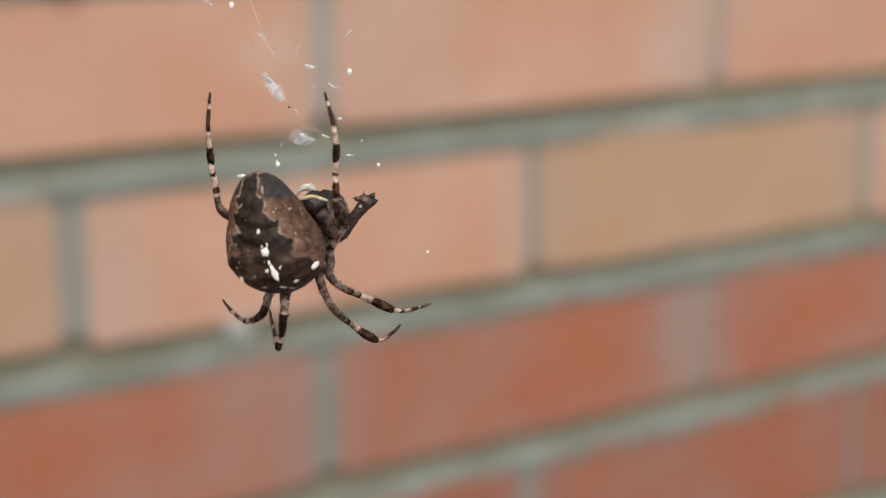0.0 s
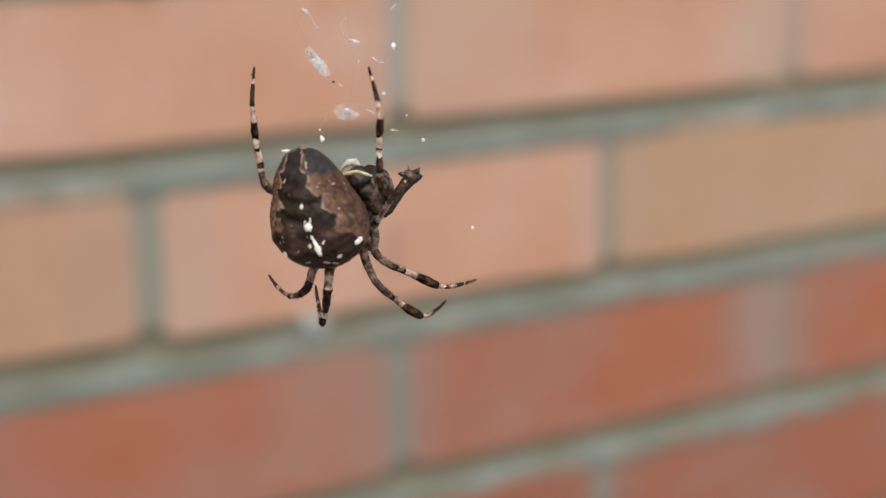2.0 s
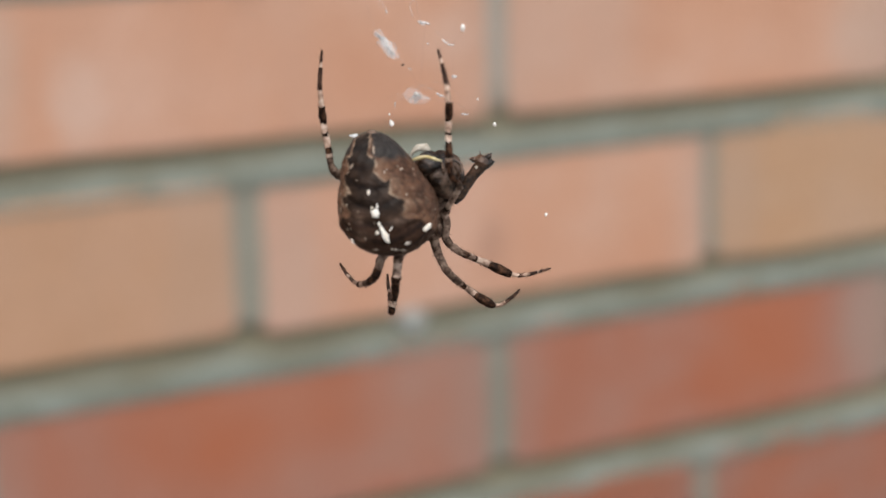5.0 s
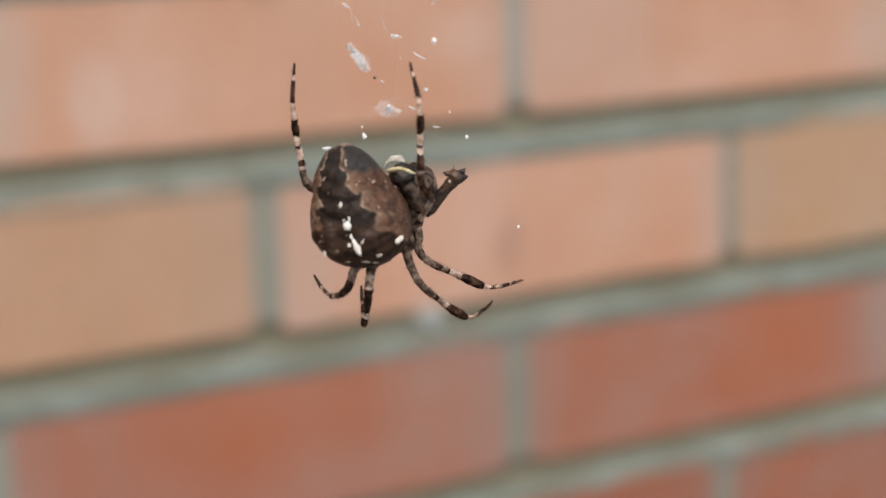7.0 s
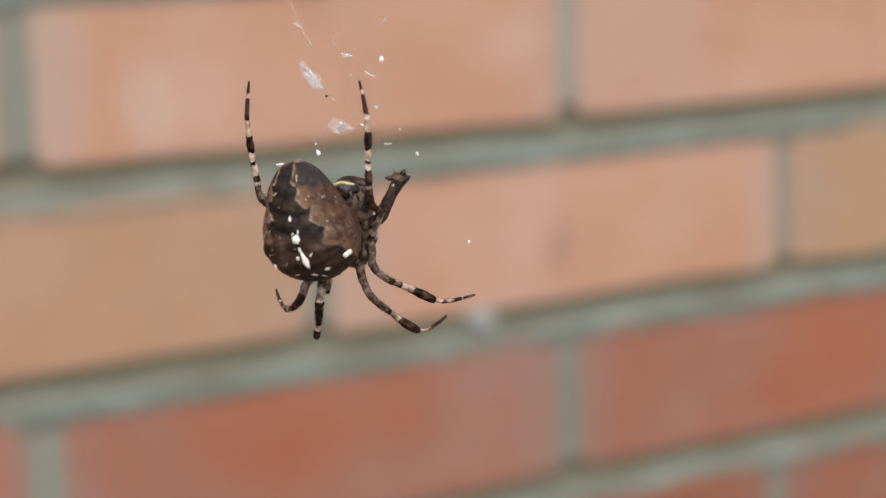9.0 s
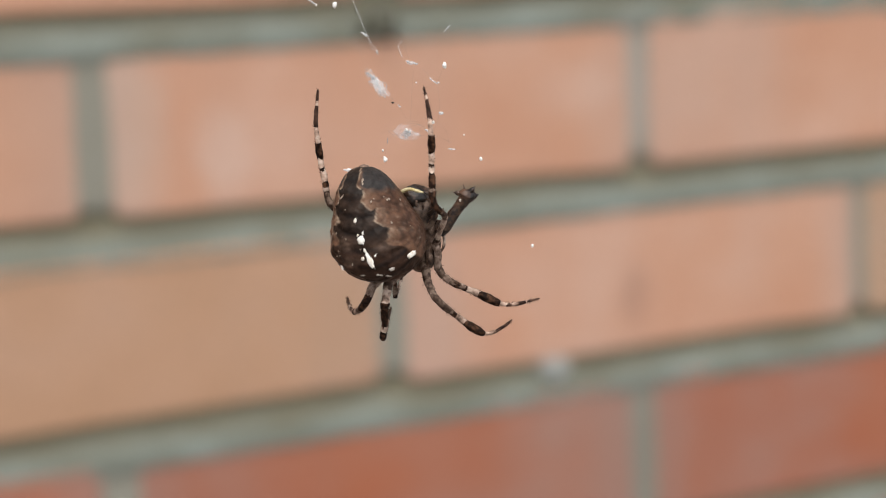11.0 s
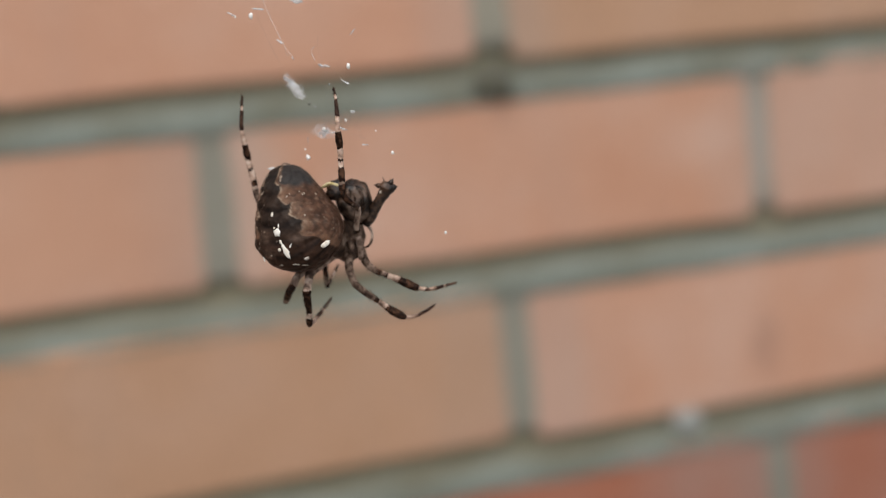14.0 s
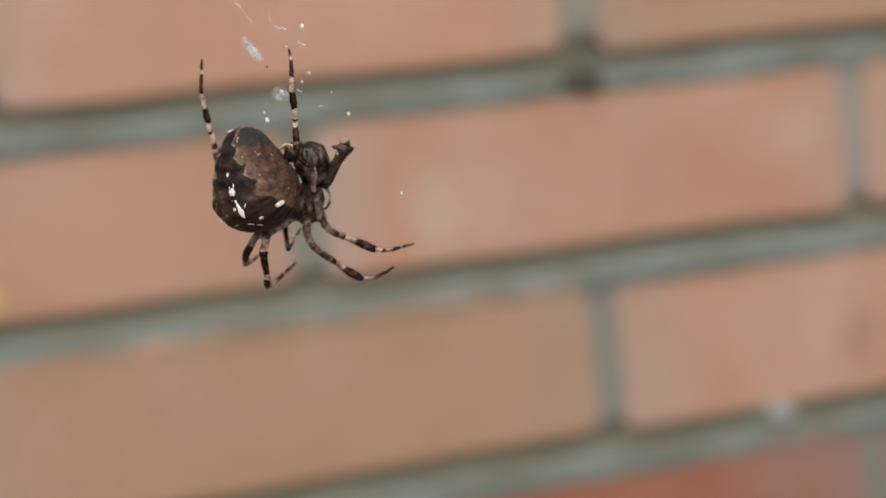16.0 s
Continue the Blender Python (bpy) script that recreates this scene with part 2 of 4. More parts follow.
ABDOMEN = abdomen_material()


def silk_material(name, opacity, tint=(0.9, 0.9, 0.9)):
    m, n, l, b = material(name, 0.35, 0.6)
    b.inputs["Base Color"].default_value = (*tint, 1)
    tc = n.new("ShaderNodeTexCoord")
    nz = noise_node(n, l, tc.outputs["Object"], 1500, 4, 0.7)
    mr = n.new("ShaderNodeMapRange")
    mr.inputs["From Min"].default_value, mr.inputs["From Max"].default_value = 0.3, 0.7
    mr.inputs["To Min"].default_value, mr.inputs["To Max"].default_value = opacity * 0.35, min(1, opacity * 1.5)
    l.new(nz.outputs["Fac"], mr.inputs["Value"])
    l.new(mr.outputs["Result"], b.inputs["Alpha"])
    return m


SILK = silk_material("silk_thread", 0.5)
SILK_FAINT = silk_material("faint_silk", 0.10)
SILK_WISP = silk_material("silk_wisp", 0.36)
SILK_MID = silk_material("fine_silk", 0.22)
SILK_HAZE = silk_material("silk_haze", 0.07, (0.9, 0.9, 0.95))
SILK_TUFT = silk_material("silk_tuft", 0.155, (0.95, 0.93, 0.91))
DROP = speckle_material("white_speck", (0.62, 0.55, 0.5), (0.78, 0.73, 0.69), (0.86, 0.83, 0.8), 500, 0.3, 0.6)


def ground_material():
    m, n, l, b = material("paving", 0.92, 0.3)
    geo = n.new("ShaderNodeNewGeometry")
    big = noise_node(n, l, geo.outputs["Position"], 1.5, 5, 0.6)
    fine = noise_node(n, l, geo.outputs["Position"], 90, 4, 0.7)
    c = ramp_node(n, l, big.outputs["Fac"], [(0.3, (0.16, 0.15, 0.14)), (0.7, (0.27, 0.26, 0.24))]).outputs["Color"]
    g = ramp_node(n, l, fine.outputs["Fac"], [(0.3, (0.7, 0.7, 0.7)), (0.7, (1.2, 1.2, 1.2))]).outputs["Color"]
    l.new(mix_node(n, l, 0.8, c, g, "MULTIPLY"), b.inputs["Base Color"])
    bump_node(n, l, b, fine.outputs["Fac"], 0.5, 0.004)
    return m


PAVING = ground_material()


# ---- mesh helpers ----
def mesh_of(name, verts, faces, mats, tones=None, smooth=True):
    me = bpy.data.meshes.new(name)
    me.from_pydata(verts, [], faces)
    for m in mats:
        me.materials.append(m)
    if tones is not None:
        me.polygons.foreach_set("material_index", tones)
    me.polygons.foreach_set("use_smooth", [smooth] * len(faces))
    me.update()
    return me


def part(name, me, parent, label=""):
    """One mesh as one part of a thing, modelled in the thing's own space."""
    ob = new(name, me)
    ob.parent = parent
    if label:
        ob["label"] = label
    return ob


MM = 0.001


def spline(nodes, step):
    """Points, radii and tones along a smooth line through nodes of (place, radius, tone)."""
    P = [Vector(p) for p, r, c in nodes]
    out = []
    for i in range(len(P) - 1):
        a, b = P[i], P[i + 1]
        p0 = P[i - 1] if i else a * 2 - b
        p3 = P[i + 2] if i + 2 < len(P) else b * 2 - a
        count = max(2, int((b - a).length / step))
        for k in range(count):
            t = k / count
            pt = 0.5 * ((2 * a) + (b - p0) * t + (2 * p0 - 5 * a + 4 * b - p3) * t * t + (3 * a - p0 - 3 * b + p3) * t ** 3)
            s = t * t * (3 - 2 * t)
            out.append((pt, nodes[i][1] * (1 - s) + nodes[i + 1][1] * s, nodes[i][2]))
    out.append((P[-1], nodes[-1][1], nodes[-2][2]))
    return out


def tube(nodes, step=0.09, sides=14, rough=0.09, seed=0, wobble=0.10):
    """A tapered limb through nodes, closed at both ends: vertices in metres, faces and their tones."""
    rnd = random.Random(seed)
    line = spline(nodes, step)
    verts, faces, tones = [], [], []
    up = Vector((0.3, 0.9, 0.2))
    off = Vector((rnd.random() * 50, rnd.random() * 50, rnd.random() * 50))
    for i, (p, r, c) in enumerate(line):
        a = line[max(0, i - 1)][0]
        b = line[min(len(line) - 1, i + 1)][0]
        d = (b - a).normalized()
        x = d.cross(up)
        if x.length < 0.1:
            x = d.cross(Vector((1, 0, 0)))
        x.normalize()
        y = d.cross(x)
        for k in range(sides):
            g = 2 * math.pi * k / sides
            n = x * math.cos(g) + y * math.sin(g)
            q = p + n * r
            q = q + n * r * rough * 2 * noise.noise(q * 2.2 + off)
            verts.append(q * MM)
    cols = "dpbgmt"
    for i in range(len(line) - 1):
        for k in range(sides):
            faces.append((i * sides + k, i * sides + (k + 1) % sides, (i + 1) * sides + (k + 1) % sides, (i + 1) * sides + k))
            j = i + round(wobble / step * 2.2 * noise.noise(Vector((k * 1.1, i * 0.3 * step / 0.12, seed * 3.1))))
            tones.append(cols.index(line[max(0, min(len(line) - 1, j))][2]))
    faces.append(tuple(range(sides - 1, -1, -1)))
    tones.append(cols.index(line[0][2]))
    last = (len(line) - 1) * sides
    faces.append(tuple(range(last, last + sides)))
    tones.append(cols.index(line[-1][2]))
    return verts, faces, tones


LEG_MATS = [LEG_DARK, LEG_PALE, LEG_BROWN, LEG_GREY, LEG_DULL, LEG_TIP]


def hairs_mesh(nodes, count, seed, length=0.4):
    """Short bristles standing off a limb, leaning to its tip."""
    rnd = random.Random(seed)
    line = spline(nodes, 0.1)
    verts, faces = [], []
    for _ in range(count):
        i = rnd.randrange(1, len(line) - 1)
        p, r, c = line[i]
        d = (line[i + 1][0] - line[i - 1][0]).normalized()
        n = Vector((rnd.gauss(0, 1), rnd.gauss(0, 1), rnd.gauss(0, 1)))
        n = (n - d * n.dot(d)).normalized()
        s = d.cross(n) * 0.010
        q = p + n * r * 0.9
        tip = q + (n * 0.75 + d * rnd.uniform(0.3, 0.9)) * length * rnd.uniform(0.5, 1.1)
        k = len(verts)
        verts += [(q + s) * MM, (q - s) * MM, (q + d * 0.03) * MM, tip * MM]
        faces += [(k, k + 1, k + 3), (k + 1, k + 2, k + 3), (k + 2, k, k + 3)]
    return verts, faces


def make_leg(spider, label, *segments, seed, stout=0.78, pale_shin=False):
    """One leg: its thigh is the part; shin and feet are pieces on it. segments: lists of (place, radius, tone) in mm."""
    names = ["leg", "tibia", "metatarsus", "tarsus"]
    leg = None
    for name, nodes in zip(names, segments):
        swap = {"d": "t"} if name in names[2:] else {} if pale_shin and name == "tibia" else {"p": "m"}
        v, f, t = tube([(p, r * (stout if name == "leg" else 0.9) * (0.92 if c == "p" else 1.0), swap.get(c, c)) for p, r, c in nodes], seed=seed + len(name))
        ob = part(name, mesh_of(name, v, f, LEG_MATS, t), leg or spider, label if leg is None else "")
        leg = leg or ob
    whole = [nd for s in segments for nd in s[:-1]] + [segments[-1][-1]]
    v, f = hairs_mesh(whole, 340, seed, 0.28)
    part("bristles", mesh_of("bristles", v, f, [LEG_DARK]), leg, "fine dark bristles")
    return leg


# ---- the abdomen ----
# height, middle across, middle in depth, half width, half depth (mm)
RINGS = [(4.45, -3.4, 0.25, 0.05, 0.05), (4.35, -3.4, 0.25, 0.8, 0.75), (4.05, -3.36, 0.15, 1.45, 1.4), (3.6, -3.3, -0.05, 1.88, 1.85), (2.8, -3.14, -0.35, 2.52, 2.35),
         (1.6, -2.85, -0.75, 3.22, 3.02), (0.4, -2.5, -1.0, 3.74, 3.59), (-0.85, -2.23, -1.3, 4.24, 3.88), (-2.1, -2.1, -1.6, 4.36, 3.77), (-3.2, -2.1, -2.0, 4.18, 3.44),
         (-4.2, -2.05, -2.35, 3.58, 3.0), (-5.0, -2.0, -2.45, 2.72, 2.33), (-5.5, -1.98, -2.45, 1.85, 1.7), (-5.76, -1.95, -2.45, 1.0, 0.95), (-5.86, -1.95, -2.45, 0.05, 0.05)]


def ring_at(z):
    """The abdomen's cross-section at a height, smoothly between the given ones."""
    for i in range(len(RINGS) - 1):
        a, b = RINGS[i], RINGS[i + 1]
        if b[0] <= z <= a[0]:
            t = (a[0] - z) / (a[0] - b[0])
            if i < 2 or i > len(RINGS) - 4:  # the blunt ends
                t2 = t
                return [x + (y - x) * t2 for x, y in zip(a, b)]
            p, q = RINGS[i - 1], RINGS[i + 2]
            out = [z]
            for k in range(1, 5):
                h = a[0] - b[0]
                m0 = (b[k] - p[k]) / (p[0] - b[0]) * h
                m1 = (q[k] - a[k]) / (a[0] - q[0]) * h
                out.append((2 * t ** 3 - 3 * t * t + 1) * a[k] + (t ** 3 - 2 * t * t + t) * m0 + (3 * t * t - 2 * t ** 3) * b[k] + (t ** 3 - t * t) * m1)
            return out
    return list(RINGS[0] if z > 0 else RINGS[-1])


def on_abdomen(u, z, lift=0.0):
    """The place on the abdomen's near side at (u, z) and the way out of it."""
    _, cu, cw, ru, rd = ring_at(z)
    s = max(-0.985, min(0.985, (u - cu) / ru))
    c = math.sqrt(1 - s * s)
    up = ring_at(min(4.4, z + 0.3))
    dn = ring_at(max(-5.8, z - 0.3))
    slope = ((up[2] - up[4] * c) - (dn[2] - dn[4] * c)) / 0.6
    nrm = Vector((s / ru, -c / rd, 0)).normalized()
    nrm = (nrm + Vector((0, 0, slope))).normalized()
    return Vector((u, cw - rd * c, z)) + nrm * lift, nrm


def abdomen_colour(ang, z, p):
    """The dark leaf mark with its pale scalloped margin, brown flanks and a dark fore end (degrees round, mm up)."""
    mid = -30 + (3 - z) * 3.6 if z > -1 else -15.6 + (-1 - z) * 2.5
    half = 21 + max(0, 3 - z) * 2.7
    if z < -2.1:
        half += (-2.1 - z) * 30
    warp = 0.35 * noise.noise(p * 0.8 + Vector((2, 5, 8)))
    tooth = ((z + 0.55 + warp) / 1.6) % 1.0
    half += (abs(tooth - 0.3) * 2 - 0.6) * 10 + 4 * noise.noise(p * 0.9) + 3 * noise.noise(p * 2.4)
    half += 7 if ang < mid else 0
    e = abs(ang - mid) - half
    n1 = noise.noise(p * 0.8 + Vector((7, 3, 1)))
    n2 = noise.noise(p * 2.6 + Vector((1, 9, 4)))
    n3 = noise.noise(p * 1.5 + Vector((4, 1, 6)))
    # plates across the leaf mark, parted by dark lines that sag in the middle
    step = ((z + 0.35 + 0.5 * warp - 0.0006 * (ang - mid) ** 2) / 1.5) % 1.0
    line = math.exp(-((step - 0.5) / 0.15) ** 2)
    plate = Vector((0.027, 0.0172, 0.0125)).lerp(Vector((0.037, 0.0195, 0.0128)), max(0.0, min(1.0, (-1.0 - z) * 0.5)))
    plate = plate * (1 + 0.5 * n3 + 0.35 * n2) * (0.75 + 0.5 * abs(step - 0.5))
    inner = plate.lerp(Vector((0.0075, 0.0042, 0.0030)), line * max(0.0, min(1.0, 0.75 + 0.5 * n1)))
    brown = Vector((0.110, 0.058, 0.036)) * (1 + 0.45 * n1 + 0.3 * n2)
    edge = Vector((0.070, 0.036, 0.023)) * (1 + 0.4 * n2)
    k = max(0.0, min(1.0, (e - 14 + 14 * n3) / 32))
    outer = brown.lerp(edge, k)
    pale = max(0.0, min(1.0, 1 - (e + 10 * n1) / 22)) * max(0.0, min(1.0, 0.6 + 1.2 * n3)) * (1.0 if z > -1.5 else 0.4)
    outer = outer.lerp(Vector((0.205, 0.135, 0.093)), pale * 0.8)
    fleck = max(0.0, min(1.0, (noise.noise(p * 3.0 + Vector((3, 3, 7))) - 0.25) * 4)) * (1.0 if z > -2.5 else 0.3)
    outer = outer.lerp(Vector((0.26, 0.19, 0.145)), fleck * 0.28)
    dim = max(0.0, min(1.0, (noise.noise(p * 1.9 + Vector((8, 2, 5))) - 0.1) * 3))
    outer = outer.lerp(Vector((0.034, 0.019, 0.013)), dim * 0.6 * max(0.0, min(1.0, (e - 8) / 10)))
    if z > 2.3:
        cap = max(0.0, min(1.0, (z - 2.3 + 0.5 * n1) * 2.0)) * max(0.0, min(1.0, (e - 3) / 10))
        outer = outer.lerp(Vector((0.030, 0.029, 0.029)), cap * 0.95)
        inner = inner.lerp(Vector((0.022, 0.020, 0.019)), 0.5)
    if z < -3.2:
        outer = outer.lerp(Vector((0.036, 0.0185, 0.0125)), min(1, (-3.2 - z) * 1.2))
    # two lighter patches beside the cross
    for cu, cz, ru, rz in ((-4.7, -2.0, 0.7, 0.45), (-1.3, -2.15, 1.0, 0.42), (-4.4, -3.6, 0.6, 0.4)):
        d2 = ((p.x - cu) / ru) ** 2 + ((p.z - cz + 0.3 * n2) / rz) ** 2
        if p.y < 0 and d2 < 5:
            inner = inner.lerp(Vector((0.115, 0.075, 0.056)), math.exp(-d2) * 0.75)
            outer = outer.lerp(Vector((0.115, 0.075, 0.056)), math.exp(-d2) * 0.5)
    t = max(0.0, min(1.0, e / 5.0 + 0.5))
    col = inner.lerp(outer, t)
    strength = (0.85 if z > 0.6 else max(0.0, 0.85 - (0.6 - z) * 0.28)) * (1.0 if z > -1.4 else max(0.0, 1 + (1.4 + z)))
    rim = max(0.0, 1 - abs(e - 1.2) / 2.6) * strength * max(0.0, min(1.0, 0.75 + 1.4 * n3))
    return col.lerp(Vector((0.42, 0.34, 0.26)), rim)


def abdomen_mesh():
    zs = []
    z = 4.45
    while z > -5.86:
        zs.append(z)
        z -= 0.07 if -5.2 < z < 3.9 else 0.035
    zs.append(-5.86)
    sides = 170
    verts, faces, cols = [], [], []
    for z in zs:
        _, cu, cw, ru, rd = ring_at(z)
        for k in range(sides):
            g = 2 * math.pi * k / sides
            d = Vector((math.sin(g), -math.cos(g), 0))
            p = Vector((cu + ru * d.x, cw + rd * d.y, z))
            ang = (math.degrees(g) + 180) % 360 - 180
            # the plates swell a little between the lines that part them
            sag = ((z + 0.35 + 0.175 * noise.noise(p * 0.8 + Vector((2, 5, 8))) - 0.0006 * (ang + 20) ** 2) / 1.5) % 1.0
            fold = 0.10 * (0.5 - math.exp(-((sag - 0.5) / 0.2) ** 2)) * max(0, math.cos(g + 0.2))
            lump = 0.12 * noise.noise(p * 0.75) + 0.09 * noise.noise(p * 1.7) + 0.04 * noise.noise(p * 4.0)
            q = p + d * (lump + fold) * min(1, ru)
            verts.append(q * MM)
            cols.append(abdomen_colour(ang, z, p))
    for i in range(len(zs) - 1):
        for k in range(sides):
            faces.append((i * sides + k, (i + 1) * sides + k, (i + 1) * sides + (k + 1) % sides, i * sides + (k + 1) % sides))
    me = mesh_of("abdomen", verts, faces, [ABDOMEN])
    at = me.color_attributes.new("pattern", "FLOAT_COLOR", "POINT")
    at.data.foreach_set("color", [x for c in cols for x in (*c, 1.0)])
    return me


def blob_mesh(name, centre, nrm, along, half, mats, seed, depth=0.3, segs=22):
    """A low, uneven pad on a surface: half length and half width in mm, lying along a direction."""
    nrm = nrm.normalized()
    x = (along - nrm * along.dot(nrm)).normalized()
    y = nrm.cross(x)
    off = Vector((seed * 3.7, seed * 1.3, 2))
    verts, faces = [], []
    rows = 5
    for i in range(rows + 1):
        a = math.pi * i / rows
        for k in range(segs):
            g = 2 * math.pi * k / segs
            d = Vector((math.cos(g), math.sin(g), 0))
            w = 1 + 0.42 * noise.noise(d * 1.1 + off) + 0.38 * noise.noise(d * 2.6 + off)
            s = math.sin(a) * w
            q = centre + x * (half[0] * d.x * s) + y * (half[1] * d.y * s) + nrm * (math.cos(a) * min(half) * depth)
            verts.append(q * MM)
    for i in range(rows):
        for k in range(segs):
            faces.append((i * segs + k, i * segs + (k + 1) % segs, (i + 1) * segs + (k + 1) % segs, (i + 1) * segs + k))
    return mesh_of(name, verts, faces, mats)


def lump_mesh(name, centre, half, mats, seed, rough=0.18, freq=0.8, segs=36, tilt=(0, 0, 0)):
    """An uneven rounded body, half sizes in mm."""
    rot = Euler([radians(a) for a in tilt]).to_matrix()
    off = Vector((seed * 2.7, seed * 5.3, seed))
    verts, faces = [], []
    rows = segs // 2
    for i in range(rows + 1):
        a = math.pi * i / rows
        for k in range(segs):
            g = 2 * math.pi * k / segs
            d = Vector((math.sin(a) * math.cos(g), math.sin(a) * math.sin(g), math.cos(a)))
            p = Vector((d.x * half[0], d.y * half[1], d.z * half[2]))
            w = 1 + rough * noise.noise(p * freq + off) + rough * 0.5 * noise.noise(p * freq * 2.5 + off)
            verts.append((Vector(centre) + rot @ (p * w)) * MM)
    for i in range(rows):
        for k in range(segs):
            faces.append((i * segs + k, (i + 1) * segs + k, (i + 1) * segs + (k + 1) % segs, i * segs + (k + 1) % segs))
    return mesh_of(name, verts, faces, mats)


# ---- the spider ----
def make_spider():
    s = new("spider")
    tagged(s, "brown garden spider with white cross spots, hanging head-down and feeding", "spider")
    body = part("abdomen", abdomen_mesh(), s, "plump dark brown abdomen with a scalloped leaf mark")
    up = Vector((0, 0, 1))
    spots = [(-3.74, 0.05, 0.25, 0.15, 5), (-3.22, -1.62, 0.37, 0.31, -20), (-3.5, -1.15, 0.16, 0.08, 30), (-3.05, -1.0, 0.2, 0.07, -10), (-2.92, -2.5, 0.2, 0.13, -20),
             (-2.45, -3.5, 0.85, 0.24, -24), (-3.12, -3.25, 0.2, 0.16, 0), (-2.0, -2.95, 0.26, 0.09, 35), (1.05, -3.1, 0.58, 0.24, 68), (-5.2, -4.2, 0.34, 0.18, 120),
             (-0.95, -4.9, 0.34, 0.1, 112), (-3.3, -4.8, 0.26, 0.09, 60), (-0.6, -4.25, 0.28, 0.16, 80), (-2.7, -2.95, 0.3, 0.15, -15), (-1.7, -4.75, 0.34, 0.1, 110)]
    for i, (u, z, a, b, t) in enumerate(spots):
        p, n = on_abdomen(u, z, 0.09)
        d = Vector((math.sin(radians(t)), 0, math.cos(radians(t))))
        part("white_spot", blob_mesh("white_spot", p, n, d, (a, b), [DIM_SPOT if i in (10, 11, 12, 14) else WHITE_SPOT], 71 if i == 8 else i, 0.35), body, "raised white spot of the cross" if i < 8 else "")
    rnd = random.Random(4)
    for i in range(30):
        z = rnd.uniform(-4.2, 2.2)
        _, cu, cw, ru, rd = ring_at(z)
        u = cu + ru * rnd.uniform(-0.97, 0.97)
        if abs(u + 3.0) < 1.6 and rnd.random() < 0.7:
            continue
        p, n = on_abdomen(u, z, 0.06)
        r = rnd.uniform(0.04, 0.10)
        part("pale_dot", blob_mesh("pale_dot", p, n, up, (r * 1.3, r), [CREAM_SPOT], 40 + i, 0.35, 8), body)
    # pale crescents along the leaf mark's margin
    for i, (u, z, a, b, t) in enumerate([(-3.25, 3.3, 0.42, 0.14, -6), (-5.15, 2.0, 0.3, 0.1, 14), (-6.15, -0.4, 0.3, 0.12, 4), (-6.2, -1.7, 0.28, 0.1, -6)]):
        p, n = on_abdomen(u, z, 0.02)
        d = Vector((math.sin(radians(t)), 0, math.cos(radians(t))))
        part("pale_crescent", blob_mesh("pale_crescent", p, n, d, (a, b), [CREAM_SPOT], 90 + i, 0.3), body)
    part("spinneret", lump_mesh("spinneret", (-3.4, 0.35, 4.3), (0.5, 0.45, 0.36), [LEG_GREY], 3, 0.25), s, "short grey-brown spinnerets")
    ct = part("cephalothorax", lump_mesh("cephalothorax", (1.6, 2.95, -3.7), (1.45, 1.85, 2.35), [CARAPACE], 5, 0.14, 0.8, 44, (12, 14, 0)), s, "hairy grey-brown carapace")
    part("waist", lump_mesh("waist", (0.3, 1.9, -3.7), (1.6, 1.7, 1.7), [CARAPACE], 8, 0.1), s)
    for x, y, z, r in ((2.75, 1.7, -1.85, 0.16), (2.2, 1.6, -1.7, 0.15), (3.2, 2.1, -1.9, 0.14)):
        part("eye", lump_mesh("eye", (x, y, z), (r, r, r), [LEG_DARK], 2, 0.0, 1, 12), ct)
    for i, (a, b) in enumerate((((2.2, 2.0, -2.1), (2.4, 1.6, -1.0)), ((2.9, 2.5, -2.1), (3.1, 2.3, -1.0)))):
        v, f, t = tube([(a, 0.5, "b"), ((Vector(a) + Vector(b)) / 2, 0.55, "b"), (b, 0.25, "d")], seed=i)
        part("jaw", mesh_of("jaw", v, f, LEG_MATS, t), ct)
    v, f, t = tube([((3.1, 2.6, -1.9), 0.2, "g"), ((3.8, 2.5, -2.5), 0.17, "g"), ((4.1, 2.3, -3.1), 0.14, "g"), ((4.08, 2.0, -3.75), 0.13, "b"), ((3.85, 1.8, -4.2), 0.12, "d"), ((3.5, 1.7, -4.4), 0.1, "d"), ((3.25, 1.65, -4.35), 0.04, "d")], seed=8)
    palp = part("palp", mesh_of("palp", v, f, LEG_MATS, t), s, "pale feeler holding the prey")
    for i, nodes in enumerate(([((2.7, 1.5, -2.9), 0.3, "g"), ((2.95, 1.6, -3.9), 0.36, "g"), ((2.85, 1.9, -5.0), 0.34, "g"), ((2.75, 2.3, -5.6), 0.26, "g")], [((1.9, 1.2, -3.6), 0.3, "b"), ((2.2, 1.15, -4.4), 0.4, "b"), ((2.1, 1.3, -5.2), 0.3, "b")])):
        v, f, t = tube(nodes, seed=14 + i)
        part("leg_base", mesh_of("leg_base", v, f, LEG_MATS, t), s, "pale hairy leg base" if i == 0 else "")

